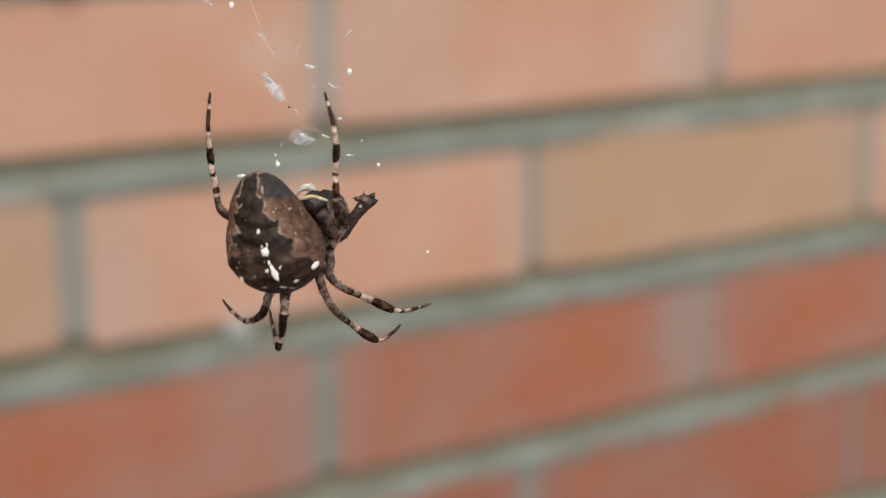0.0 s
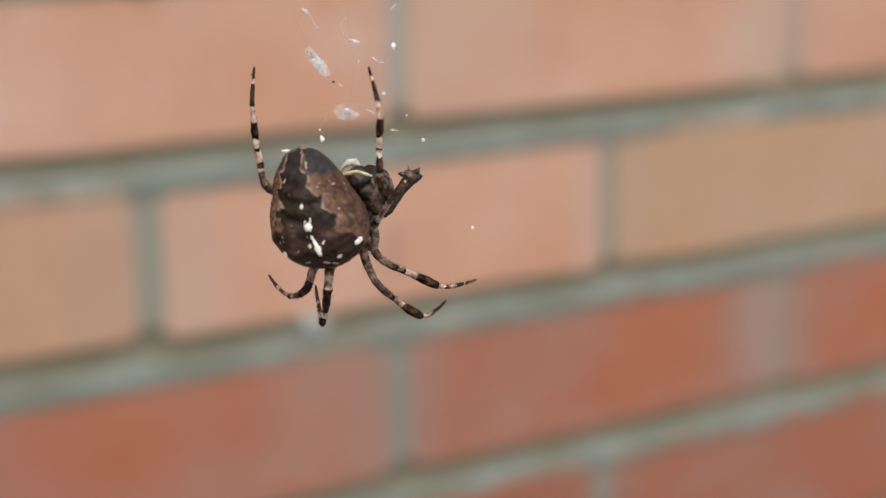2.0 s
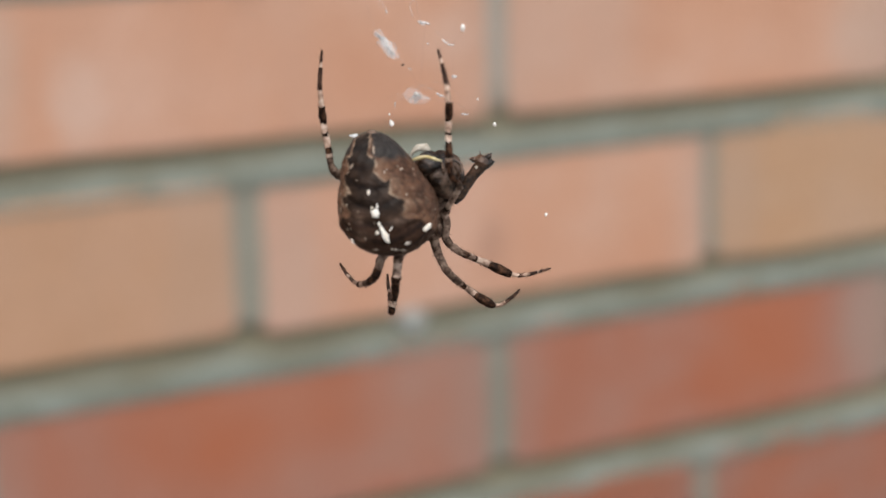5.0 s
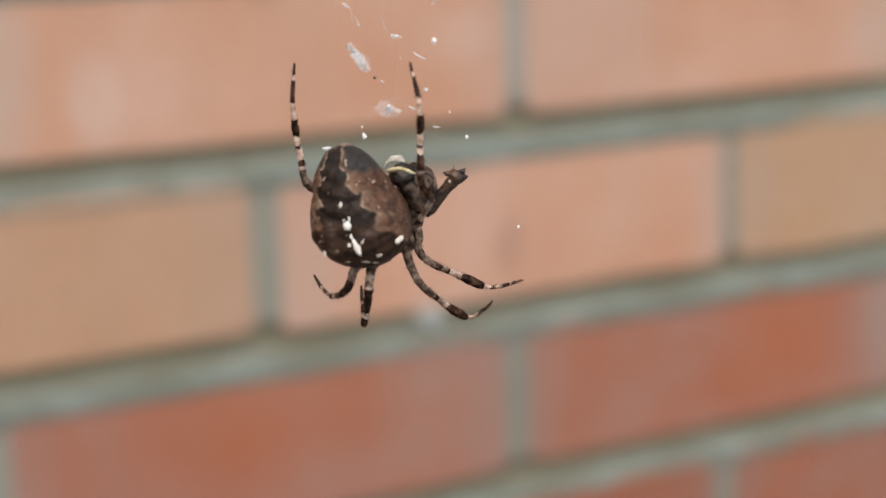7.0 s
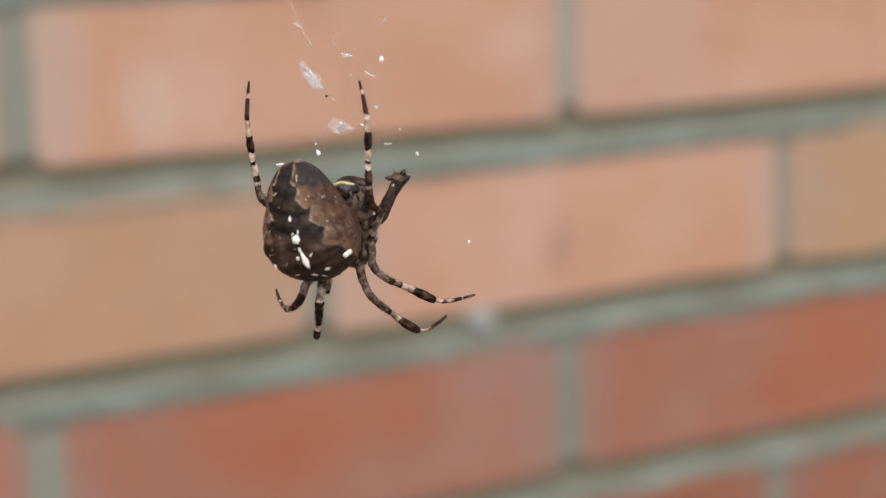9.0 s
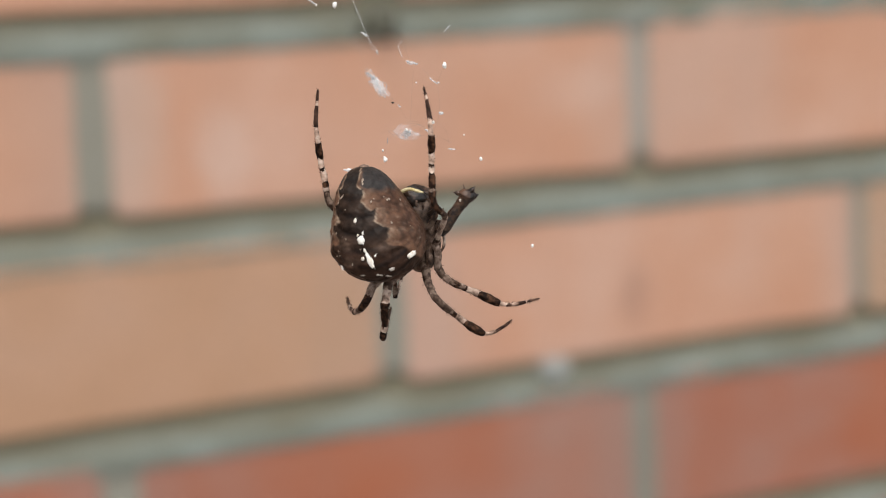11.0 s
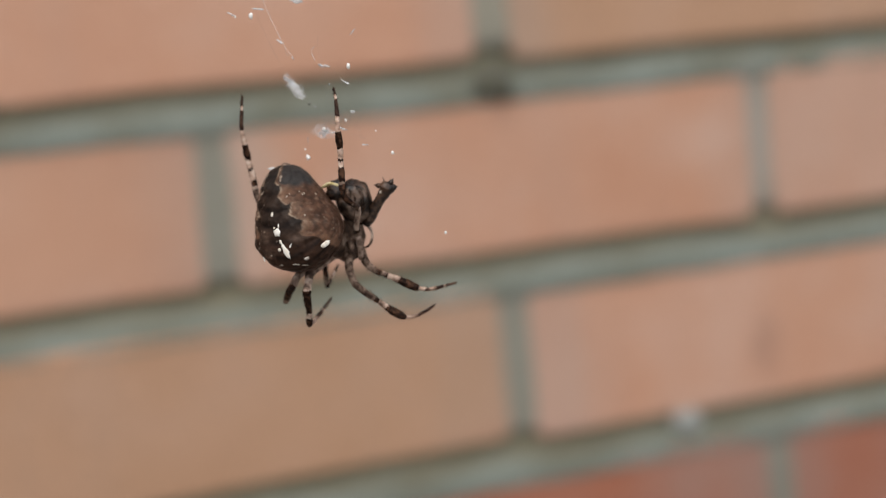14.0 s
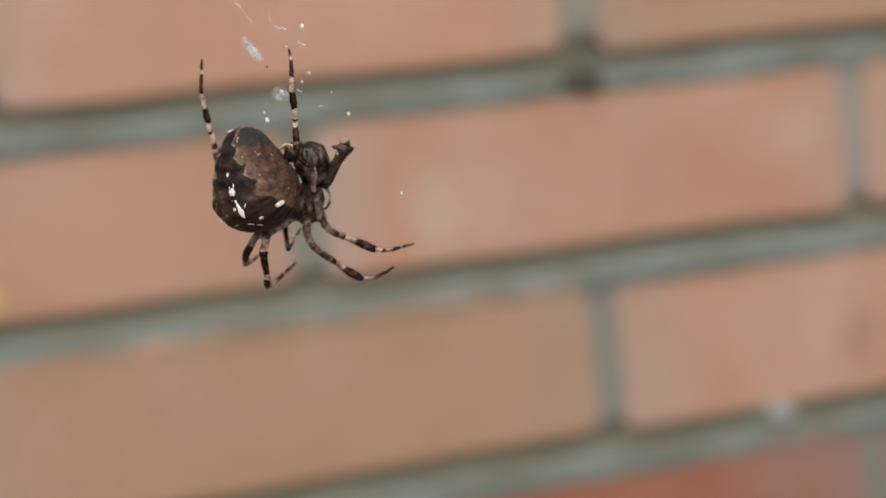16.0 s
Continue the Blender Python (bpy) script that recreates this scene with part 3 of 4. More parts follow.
    make_leg(s, "raised leg, pale with dark bands", 
        [((-0.2, 2.8, -3.2), 0.6, "b"), ((-3.4, 3.6, -1.2), 0.62, "b"), ((-6.0, 2.2, 0.15), 0.5, "b"), ((-6.75, 1.6, 0.8), 0.44, "b"), ((-7.05, 1.5, 1.45), 0.38, "b"), ((-7.15, 1.5, 2.1), 0.36, "d")],
        [((-7.15, 1.5, 2.05), 0.35, "g"), ((-7.2, 1.55, 2.4), 0.35, "d"), ((-7.25, 1.6, 3.0), 0.37, "p"), ((-7.42, 1.6, 4.0), 0.32, "d"), ((-7.48, 1.6, 4.25), 0.32, "p"), ((-7.58, 1.6, 5.1), 0.32, "d"), ((-7.62, 1.5, 5.6), 0.37, "d"), ((-7.7, 1.3, 6.6), 0.34, "d")],
        [((-7.68, 1.3, 6.55), 0.27, "p"), ((-7.78, 1.1, 8.1), 0.24, "d"), ((-7.74, 1.2, 9.2), 0.22, "d"), ((-7.68, 1.35, 10.0), 0.19, "d")],
        [((-7.68, 1.35, 9.95), 0.15, "p"), ((-7.62, 1.4, 10.45), 0.16, "d"), ((-7.53, 1.5, 11.35), 0.12, "d"), ((-7.5, 1.5, 11.5), 0.03, "d")], seed=11, pale_shin=True)
    make_leg(s, "raised leg, pale with dark bands", 
        [((2.4, 2.2, -3.6), 0.48, "g"), ((2.97, 0.9, -2.64), 0.40, "d"), ((3.1, 0.3, -2.3), 0.36, "p"), ((3.5, -0.6, -1.4), 0.35, "p"), ((3.85, -1.2, -0.7), 0.34, "g"), ((3.95, -1.6, -0.35), 0.35, "p"), ((4.05, -2.2, 0.0), 0.36, "b"), ((3.7, -3.0, 0.55), 0.38, "d"), ((3.25, -3.5, 1.2), 0.39, "d"), ((3.12, -3.5, 1.85), 0.35, "d")],
        [((3.1, -3.5, 1.75), 0.36, "d"), ((3.1, -3.4, 2.3), 0.38, "b"), ((3.1, -3.35, 2.6), 0.34, "d"), ((3.1, -3.2, 3.5), 0.38, "d"), ((3.09, -3.1, 4.0), 0.32, "p"), ((3.1, -3.0, 4.5), 0.3, "d"), ((3.1, -3.0, 4.8), 0.3, "p"), ((3.13, -3.0, 5.8), 0.32, "d"), ((3.18, -3.2, 6.5), 0.39, "d"), ((3.2, -3.4, 7.4), 0.34, "d")],
        [((3.18, -3.4, 7.35), 0.27, "p"), ((3.05, -2.6, 8.75), 0.24, "d"), ((2.88, -1.9, 9.6), 0.22, "d"), ((2.72, -1.3, 10.4), 0.18, "d")],
        [((2.72, -1.3, 10.35), 0.14, "p"), ((2.62, -1.0, 10.75), 0.16, "d"), ((2.45, -0.7, 11.45), 0.12, "d"), ((2.42, -0.65, 11.6), 0.03, "d")], seed=23, pale_shin=True)
    make_leg(s, "outstretched banded leg with a dark shin", 
        [((2.0, 3.3, -4.0), 0.5, "g"), ((2.6, 3.4, -5.0), 0.50, "b"), ((3.1, 2.7, -6.05), 0.44, "b"), ((3.5, 2.3, -6.35), 0.42, "g"), ((4.0, 1.9, -6.65), 0.40, "b"), ((4.5, 1.55, -6.9), 0.40, "d"), ((4.95, 1.4, -7.05), 0.38, "g"), ((5.3, 1.35, -7.2), 0.36, "d"), ((5.65, 1.35, -7.38), 0.36, "d")],
        [((5.55, 1.35, -7.3), 0.36, "p"), ((6.6, 1.4, -7.8), 0.4, "d"), ((7.4, 1.3, -8.2), 0.47, "d"), ((8.3, 1.2, -8.62), 0.40, "d"), ((8.55, 1.2, -8.72), 0.32, "d")],
        [((8.5, 1.2, -8.7), 0.23, "p"), ((9.2, 1.3, -8.85), 0.21, "d"), ((9.5, 1.35, -8.88), 0.2, "p"), ((10.2, 1.6, -8.85), 0.2, "d"), ((10.9, 1.85, -8.75), 0.18, "d")],
        [((10.85, 1.85, -8.75), 0.13, "p"), ((11.15, 1.95, -8.7), 0.15, "d"), ((12.0, 2.25, -8.55), 0.11, "d"), ((12.2, 2.3, -8.5), 0.03, "d")], seed=31)
    make_leg(s, "outstretched banded leg with a dark shin", 
        [((1.3, 2.4, -4.3), 0.52, "b"), ((1.75, 1.2, -5.2), 0.56, "b"), ((2.0, 0.2, -6.1), 0.52, "b"), ((2.25, -0.3, -6.7), 0.46, "g"), ((2.5, -0.6, -7.25), 0.43, "b"), ((2.85, -0.6, -7.85), 0.45, "b"), ((3.4, -0.1, -8.55), 0.44, "b"), ((3.75, 0.3, -8.95), 0.42, "b"), ((4.1, 0.65, -9.35), 0.38, "d"), ((4.5, 0.9, -9.75), 0.32, "d")],
        [((4.48, 0.9, -9.7), 0.32, "p"), ((5.3, 0.8, -10.35), 0.36, "d"), ((5.95, 0.75, -10.8), 0.47, "d"), ((6.7, 0.8, -11.28), 0.40, "d"), ((7.0, 0.95, -11.45), 0.3, "d")],
        [((6.95, 0.95, -11.45), 0.23, "p"), ((7.5, 1.4, -11.55), 0.2, "p"), ((8.0, 2.0, -11.5), 0.19, "d"), ((8.35, 2.5, -11.4), 0.17, "d")],
        [((8.3, 2.45, -11.4), 0.16, "d"), ((8.9, 3.1, -11.15), 0.15, "d"), ((9.35, 3.6, -10.85), 0.11, "d"), ((9.5, 3.75, -10.7), 0.03, "d")], seed=43)
    make_leg(s, "lowered banded leg, bent back at the foot", 
        [((0.6, 2.2, -4.6), 0.5, "g"), ((-0.5, 0.0, -5.4), 0.5, "g"), ((-1.3, -1.9, -6.1), 0.46, "b"), ((-1.42, -2.3, -6.65), 0.43, "g"), ((-1.52, -2.6, -7.2), 0.42, "p"), ((-1.6, -2.9, -7.75), 0.46, "d"), ((-1.68, -2.8, -8.2), 0.4, "d")],
        [((-1.66, -2.8, -8.1), 0.42, "d"), ((-1.75, -2.4, -9.2), 0.40, "d"), ((-1.85, -2.0, -10.0), 0.34, "p"), ((-1.95, -1.75, -10.5), 0.33, "d"), ((-2.08, -1.5, -11.1), 0.36, "d"), ((-2.1, -1.3, -11.35), 0.28, "d")],
        [((-2.1, -1.35, -11.3), 0.24, "p"), ((-2.15, 0.2, -11.25), 0.22, "p"), ((-2.2, 1.6, -11.1), 0.21, "d"), ((-2.26, 3.6, -10.85), 0.19, "p"), ((-2.3, 4.6, -10.7), 0.17, "p")],
        [((-2.3, 4.5, -10.72), 0.17, "b"), ((-2.36, 6.6, -10.45), 0.15, "d"), ((-2.4, 8.2, -10.2), 0.1, "d"), ((-2.4, 8.5, -10.15), 0.03, "d")], seed=57, stout=0.93)
    make_leg(s, "lowered banded leg, curled away", 
        [((0.2, 2.4, -4.5), 0.5, "g"), ((-1.8, 0.6, -5.5), 0.5, "g"), ((-2.85, -1.2, -6.4), 0.42, "g"), ((-3.05, -1.8, -6.85), 0.41, "p"), ((-3.18, -2.2, -7.2), 0.4, "d"), ((-3.5, -2.6, -7.8), 0.40, "d")],
        [((-3.45, -2.6, -7.7), 0.40, "d"), ((-3.9, -1.8, -8.3), 0.38, "b"), ((-4.3, -0.9, -8.7), 0.33, "p"), ((-4.7, 0.1, -9.0), 0.3, "d"), ((-4.95, 0.6, -9.15), 0.27, "d")],
        [((-4.9, 0.6, -9.1), 0.20, "p"), ((-5.3, 2.2, -9.3), 0.18, "b"), ((-5.7, 4.0, -9.4), 0.17, "p"), ((-6.0, 5.4, -9.4), 0.17, "p")],
        [((-6.0, 5.3, -9.4), 0.17, "d"), ((-6.4, 7.4, -9.35), 0.15, "d"), ((-6.7, 9.1, -9.25), 0.1, "d"), ((-6.74, 9.4, -9.2), 0.03, "d")], seed=63, stout=0.93)
    make_leg(s, "thin folded leg behind the body", 
        [((0.9, 3.4, -4.6), 0.4, "b"), ((-0.6, 3.6, -5.2), 0.36, "b"), ((-1.3, 3.4, -5.9), 0.3, "d"), ((-1.38, 3.45, -6.4), 0.28, "d")],
        [((-1.38, 3.45, -6.3), 0.28, "d"), ((-1.4, 3.6, -7.2), 0.26, "b"), ((-1.42, 3.8, -8.15), 0.25, "d"), ((-1.42, 3.8, -8.45), 0.22, "d")],
        [((-1.42, 3.8, -8.4), 0.18, "b"), ((-1.25, 4.8, -7.8), 0.15, "p"), ((-1.05, 5.7, -7.1), 0.13, "b")],
        [((-1.06, 5.65, -7.15), 0.12, "d"), ((-0.9, 6.4, -6.7), 0.1, "d"), ((-0.84, 6.7, -6.5), 0.03, "d")], seed=71)
    return s, palp


# ---- the prey ----
def make_prey():
    p = new("wrapped_prey")
    tagged(p, "dark half-eaten wasp wrapped in silk, held by the spider", "insect")
    thorax = part("thorax", lump_mesh("thorax", (2.75, 1.75, 0.25), (1.8, 1.75, 2.15), [PREY_GREY], 21, 0.15, 0.9, 48), p, "dark silk-dusted thorax")
    part("head", lump_mesh("head", (1.5, 1.0, 1.5), (1.25, 1.2, 1.0), [PREY_DARK], 14, 0.25, 1.2), p)
    nodes = [((3.6, 2.1, -2.2), 0.45, "d"), ((4.1, 2.0, -1.5), 0.62, "d"), ((4.75, 1.9, -0.6), 0.55, "d"), ((5.4, 1.8, 0.25), 0.5, "d"), ((5.95, 1.7, 0.95), 0.6, "d"), ((6.25, 1.65, 1.4), 0.82, "d"), ((6.4, 1.6, 1.75), 0.6, "d"), ((6.45, 1.6, 1.85), 0.15, "d")]
    v, f, t = tube(nodes, 0.1, 18, 0.06, 5)
    arm = part("abdomen_stalk", mesh_of("abdomen_stalk", v, f, [PREY_DARK], [0] * len(f)), p, "dark broken abdomen with a ragged end")
    for i, (a, b, r) in enumerate((((5.9, 1.6, 1.5), (4.95, 1.5, 1.7), 0.34), ((6.5, 1.65, 1.2), (7.3, 1.65, 1.4), 0.45), ((6.1, 1.6, 1.7), (5.9, 1.5, 2.42), 0.07), ((6.5, 1.5, 1.6), (7.0, 1.4, 2.2), 0.3))):
        v, f, t = tube([(a, r, "d"), ((Vector(a) + Vector(b)) / 2, r * 0.8, "d"), (b, 0.02, "d")], 0.08, 8, 0.15, i)
        part("spike", mesh_of("spike", v, f, [PREY_DARK], [0] * len(f)), arm)
    part("pale_fleck", lump_mesh("pale_fleck", (5.62, 1.2, 0.95), (0.16, 0.08, 0.2), [PREY_PALE], 61, 0.4, 3.0, 12), arm, "pale fleck of torn shell")
    v, f, t = tube([((0.1, 0.1, 1.95), 0.12, "d"), ((0.6, -0.3, 2.15), 0.2, "d"), ((1.3, -0.9, 2.36), 0.15, "d"), ((2.0, -1.3, 2.2), 0.14, "d"), ((2.5, -1.6, 2.1), 0.08, "d")], 0.1, 8, 0.1, 3)
    part("yellow_band", mesh_of("yellow_band", v, f, [PREY_YELLOW], [0] * len(f)), p, "yellow stripe")
    v, f, t = tube([((-0.1, 1.2, 2.05), 0.1, "d"), ((0.15, 1.2, 2.5), 0.17, "d"), ((0.6, 1.2, 2.80), 0.32, "d"), ((1.1, 1.15, 2.84), 0.34, "d"), ((1.5, 1.1, 2.66), 0.2, "d"), ((1.65, 1.1, 2.55), 0.04, "d")], 0.08, 12, 0.15, 6)
    shell = part("pale_shell", mesh_of("pale_shell", v, f, [PREY_PALE], [0] * len(f)), p, "cream shell fragment")
    for i, nodes in enumerate(([((3.6, 0.6, -0.2), 0.22, "d"), ((4.3, 0.0, 0.3), 0.24, "d"), ((4.2, 0.2, 1.4), 0.16, "d"), ((3.4, 0.3, 1.9), 0.1, "d")],)):
        v, f, t = tube(nodes, 0.1, 8, 0.15, i)
        part("limb", mesh_of("limb", v, f, [PREY_GREY], [0] * len(f)), thorax)
    # light stripes down the thorax
    for i, nodes in enumerate(([((2.6, 0.05, 1.7), 0.08, "d"), ((2.7, -0.05, 1.1), 0.16, "d"), ((2.75, -0.08, 0.6), 0.06, "d")], [((3.7, 0.35, 1.3), 0.08, "d"), ((4.05, 0.45, 0.5), 0.14, "d"), ((4.0, 0.5, -0.4), 0.13, "d"), ((3.6, 0.55, -1.1), 0.05, "d")], [((3.2, 0.1, 1.0), 0.05, "d"), ((3.3, 0.05, 0.6), 0.12, "d"), ((3.25, 0.1, 0.3), 0.05, "d")])):
        v, f, t = tube(nodes, 0.1, 8, 0.2, i)
        part("light_stripe", mesh_of("light_stripe", v, f, [LEG_BROWN], [0] * len(f)), thorax, "light brown stripe")
    return p, shell, thorax


# ---- the web ----
def thread_mesh(pts, r):
    v, f, t = tube([(q, r, "d") for q in pts], 0.6, 5, 0.0, 1)
    return v, f


def tuft_mesh(name, a, b, width, count, seed, mat, r=0.02):
    """Tangled fibres between two places."""
    rnd = random.Random(seed)
    a, b = Vector(a), Vector(b)
    d = b - a
    verts, faces = [], []
    for _ in range(count):
        t0, t1 = sorted((rnd.random(), rnd.random()))
        t1 = min(1.0, t1 + 0.15)
        pts = []
        for t, k in ((t0, rnd.uniform(0.6, 1.7)), ((t0 + t1) / 2, 1.0), (t1, 0.6)):
            spread = width * 0.32 * (0.3 + 0.7 * math.sin(math.pi * (0.08 + 0.84 * t)))  # thin at the ends
            pts.append((a + d * t + Vector((rnd.gauss(0, 1), rnd.gauss(0, 0.6), rnd.gauss(0, 1))) * spread, r * k, "d"))
        v, f, t = tube(pts, 0.25, 4, 0.0, 1)
        k = len(verts)
        verts += v
        faces += [tuple(x + k for x in q) for q in f]
    return mesh_of(name, verts, faces, [mat])


def make_web():
    w = new("spider_web")
    tagged(w, "torn web with white silk tufts and specks before the wall", "spider web")
    part("silk_tuft", tuft_mesh("silk_tuft", (-2.7, 1.1, 12.9), (-1.25, 1.1, 10.8), 0.95, 38, 1, SILK_WISP, 0.03), w, "whitish bundle of old silk")
    part("silk_haze", lump_mesh("silk_haze", (-2.15, 1.1, 12.0), (0.5, 0.14, 1.25), [SILK_HAZE], 41, 0.95, 1.6, 36, (0, -33, 0)), w)
    part("silk_haze", lump_mesh("silk_haze", (-2.05, 1.0, 11.6), (0.2, 0.08, 0.7), [SILK_MID], 43, 0.9, 2.2, 24, (0, -24, 0)), w)
    part("silk_wisp", tuft_mesh("silk_wisp", (-0.1, 1.3, 6.9), (1.0, 1.3, 7.35), 0.7, 34, 45, SILK_MID, 0.03), w)
    part("silk_wisp", tuft_mesh("silk_wisp", (-3.0, 1.1, 13.1), (-2.2, 1.1, 12.3), 0.7, 22, 46, SILK_FAINT, 0.03), w)
    part("dark_speck", lump_mesh("dark_speck", (-0.6, 1.0, 10.1), (0.14, 0.1, 0.1), [PREY_DARK], 47, 0.3, 3.0, 12), w)
    part("silk_tuft", tuft_mesh("silk_tuft", (0.0, 1.5, 7.3), (0.9, 1.5, 7.35), 0.4, 16, 2, SILK_TUFT, 0.03), w, "whitish bundle of old silk")
    part("silk_flake", lump_mesh("silk_flake", (0.55, 1.5, 7.45), (0.3, 0.12, 0.16), [SILK_TUFT], 31, 0.6, 2.0, 20), w)
    part("silk_haze", lump_mesh("silk_haze", (0.45, 1.6, 7.3), (1.15, 0.12, 0.6), [SILK_HAZE], 51, 0.7, 1.2, 28, (0, 10, 0)), w)
    part("speck", lump_mesh("speck", (0.5, 1.4, 7.55), (0.16, 0.1, 0.13), [DROP], 53, 0.5, 4.0, 12), w)
    part("silk_flake", lump_mesh("silk_flake", (1.35, 1.3, 7.15), (0.22, 0.1, 0.1), [SILK_TUFT], 33, 0.6, 2.0, 16), w)
    part("silk_flake", lump_mesh("silk_flake", (-4.55, 0.6, 3.95), (0.62, 0.12, 0.18), [SILK], 35, 0.6, 2.0, 16, (0, 12, 0)), w)
    part("silk_wisp", tuft_mesh("silk_wisp", (-0.9, 1.5, 7.2), (2.2, 1.4, 7.5), 1.4, 9, 3, SILK_FAINT, 0.02), w)
    for i, (a, b, wd, n) in enumerate([((1.2, 1.2, 13.7), (1.75, 1.2, 13.55), 0.25, 14), ((3.6, 0.5, 9.15), (4.0, 0.5, 9.0), 0.22, 12), ((-4.9, 0.6, 4.05), (-4.2, 0.6, 3.85), 0.2, 16), ((3.55, 0.2, 11.9), (3.8, 0.2, 11.8), 0.1, 6)] + [
                                       ((1.5, 1.0, 11.95), (1.65, 1.0, 11.8), 0.1, 6), ((4.3, 0.8, 5.75), (5.0, 0.8, 5.7), 0.15, 8), ((-2.0, 1.2, 14.9), (-1.8, 1.2, 14.5), 0.08, 8), ((-1.3, 1.8, 6.9), (-1.35, 1.9, 6.3), 0.06, 6),
                                       ((-0.1, 0.8, 9.85), (0.15, 0.8, 9.7), 0.12, 6), ((-3.3, 1.0, 16.6), (-2.6, 1.0, 16.2), 0.15, 10), ((2.2, 1.0, 7.6), (3.0, 0.6, 7.3), 0.2, 12)] + [((-5.3, 0.5, 19.8), (-4.1, 0.5, 19.6), 0.16, 14), ((-8.0, 0.9, 19.7), (-7.2, 1.1, 19.15), 0.12, 12), ((-1.3, 0.6, 20.2), (-0.2, 0.6, 20.05), 0.4, 30), ((2.6, 1.0, 12.4), (3.6, 1.0, 11.65), 0.14, 8), ((0.8, 0.5, 13.85), (1.3, 0.5, 13.6), 0.3, 16), ((4.3, 0.1, 16.35), (5.0, -0.1, 17.0), 0.08, 6)]):
        part("silk_wisp", tuft_mesh("silk_wisp", a, b, wd, n, 20 + i, SILK_WISP, 0.034), w)
    for i, (c, r) in enumerate([((-1.69, 2.39, 4.82), 0.24), ((4.51, -2.15, 13.5), 0.22), ((7.26, 1.0, 4.74), 0.15), ((11.71, 1.32, -3.39), 0.15), ((5.8, 0.9, 7.0), 0.07), ((-1.85, 2.3, 5.6), 0.1), ((3.1, 0.2, 8.3), 0.12), ((-5.5, 0.6, 19.1), 0.24), ((-7.25, 1.1, 19.15), 0.13)]):
        part("speck", lump_mesh("speck", c, (r * 0.85, r * 0.7, r * 1.15), [DROP], i, 0.6, 4.0, 14), w, "white speck caught in the silk" if r > 0.14 else "")
    lines = [[(5.3, 1.0, 17.0), (5.2, 1.0, 16.6), (4.9, 1.0, 16.35), (4.45, 1.0, 16.2)], [(-1.0, 1.0, 10.9), (-0.2, 1.1, 9.9), (0.6, 1.4, 8.4), (0.8, 1.5, 7.4)], [(-4.9, 0.8, 19.0), (-4.2, 1.0, 16.8), (-2.75, 1.2, 13.0)]] + [
             [(0.8, 1.5, 7.4), (-1.2, 1.8, 6.8), (-1.69, 2.39, 4.9)], [(0.8, 1.5, 7.4), (2.0, 1.1, 7.0), (3.4, 0.8, 6.9), (4.6, 0.9, 6.3)], [(1.9, 1.3, 8.6), (3.2, 0.9, 8.3), (4.2, 0.7, 7.4), (4.4, 0.7, 6.4)], [(1.4, 1.2, 13.6), (1.1, 1.3, 10.5), (0.8, 1.5, 7.4)], [(4.51, -2.15, 13.5), (3.7, -0.2, 11.8), (3.7, 0.4, 9.1), (3.0, 0.8, 7.3)]] + [
             [(7.26, 1.0, 4.74), (8.0, 1.1, 4.5), (8.6, 1.1, 4.2)], [(-1.69, 2.39, 4.8), (-3.0, 1.6, 5.6)], [(1.0, 1.3, 13.9), (0.7, 1.2, 15.2), (0.9, 1.1, 16.6)], [(2.2, 1.0, 13.1), (2.9, 0.8, 12.4), (3.6, 0.4, 12.0)], [(-0.3, 1.5, 7.3), (-1.2, 1.3, 7.6), (-1.9, 1.2, 7.2)]]
    for i, pts in enumerate(lines):
        v, f = thread_mesh(pts, 0.014)
        part("thread", mesh_of("thread", v, f, [SILK_FAINT]), w)
    for pts in ([(-4.3, 0.6, 21.0), (-3.85, 0.75, 19.5), (-3.1, 0.85, 17.4), (-2.5, 1.1, 15.8), (-1.75, 1.0, 14.75)], [(0.55, 1.0, 15.65), (0.12, 1.0, 15.3), (0.2, 1.0, 14.8), (0.42, 1.0, 14.2)], [(-2.5, 1.1, 15.8), (-2.45, 1.1, 15.2), (-2.2, 1.1, 14.9)]):
        v, f = thread_mesh(pts, 0.032)
        part("thread", mesh_of("thread", v, f, [SILK_MID]), w)
    # long guy lines to the wall, too fine to see
    for a, b in (((-4.9, 0.8, 19.0), (-60, 560, 420)), ((10.4, 1.0, 6.1), (500, 400, 60)), ((5.3, 1.0, 17.0), (120, 585, 420)), ((-7.5, 1.5, 11.5), (-420, 820, 120)), ((11.71, 1.32, -3.39), (420, 420, -220)), ((-2.4, 8.5, -10.15), (-60, 640, -300))):
        A, Bv = Vector(a), Vector(b)
        d = (Bv - A)
        v, f, t = tube([(A, 0.004, "d"), (A + d * 0.5, 0.004, "d"), (Bv, 0.004, "d")], 80, 4, 0.0, 1)
        part("guy_thread", mesh_of("guy_thread", v, f, [SILK_FAINT]), w)
    return w


# ---- ground ----
def grid_sheet(name, x0, x1, y0, y1, z, mat):
    return mesh_of(name, [(x0, y0, z), (x1, y0, z), (x1, y1, z), (x0, y1, z)], [(0, 1, 2, 3)], [mat], smooth=False)


GROUND_Z = -1.25
ground = tagged(new("ground", grid_sheet("ground", -400, 400, -400, 400, GROUND_Z, PAVING)), "grey paved ground below the wall", "ground", kind="structure")

spider, palp = make_spider()
prey, shell, thorax = make_prey()
web = make_web()

# ---- the brick wall: faces in the plane y = 0 ----
PITCH, COURSE = 0.25, 0.25 / 3
JOINT, BED = 0.0155, 0.0175
X0, X1 = -2.0, 2.0
LOW, HIGH = -15, 14


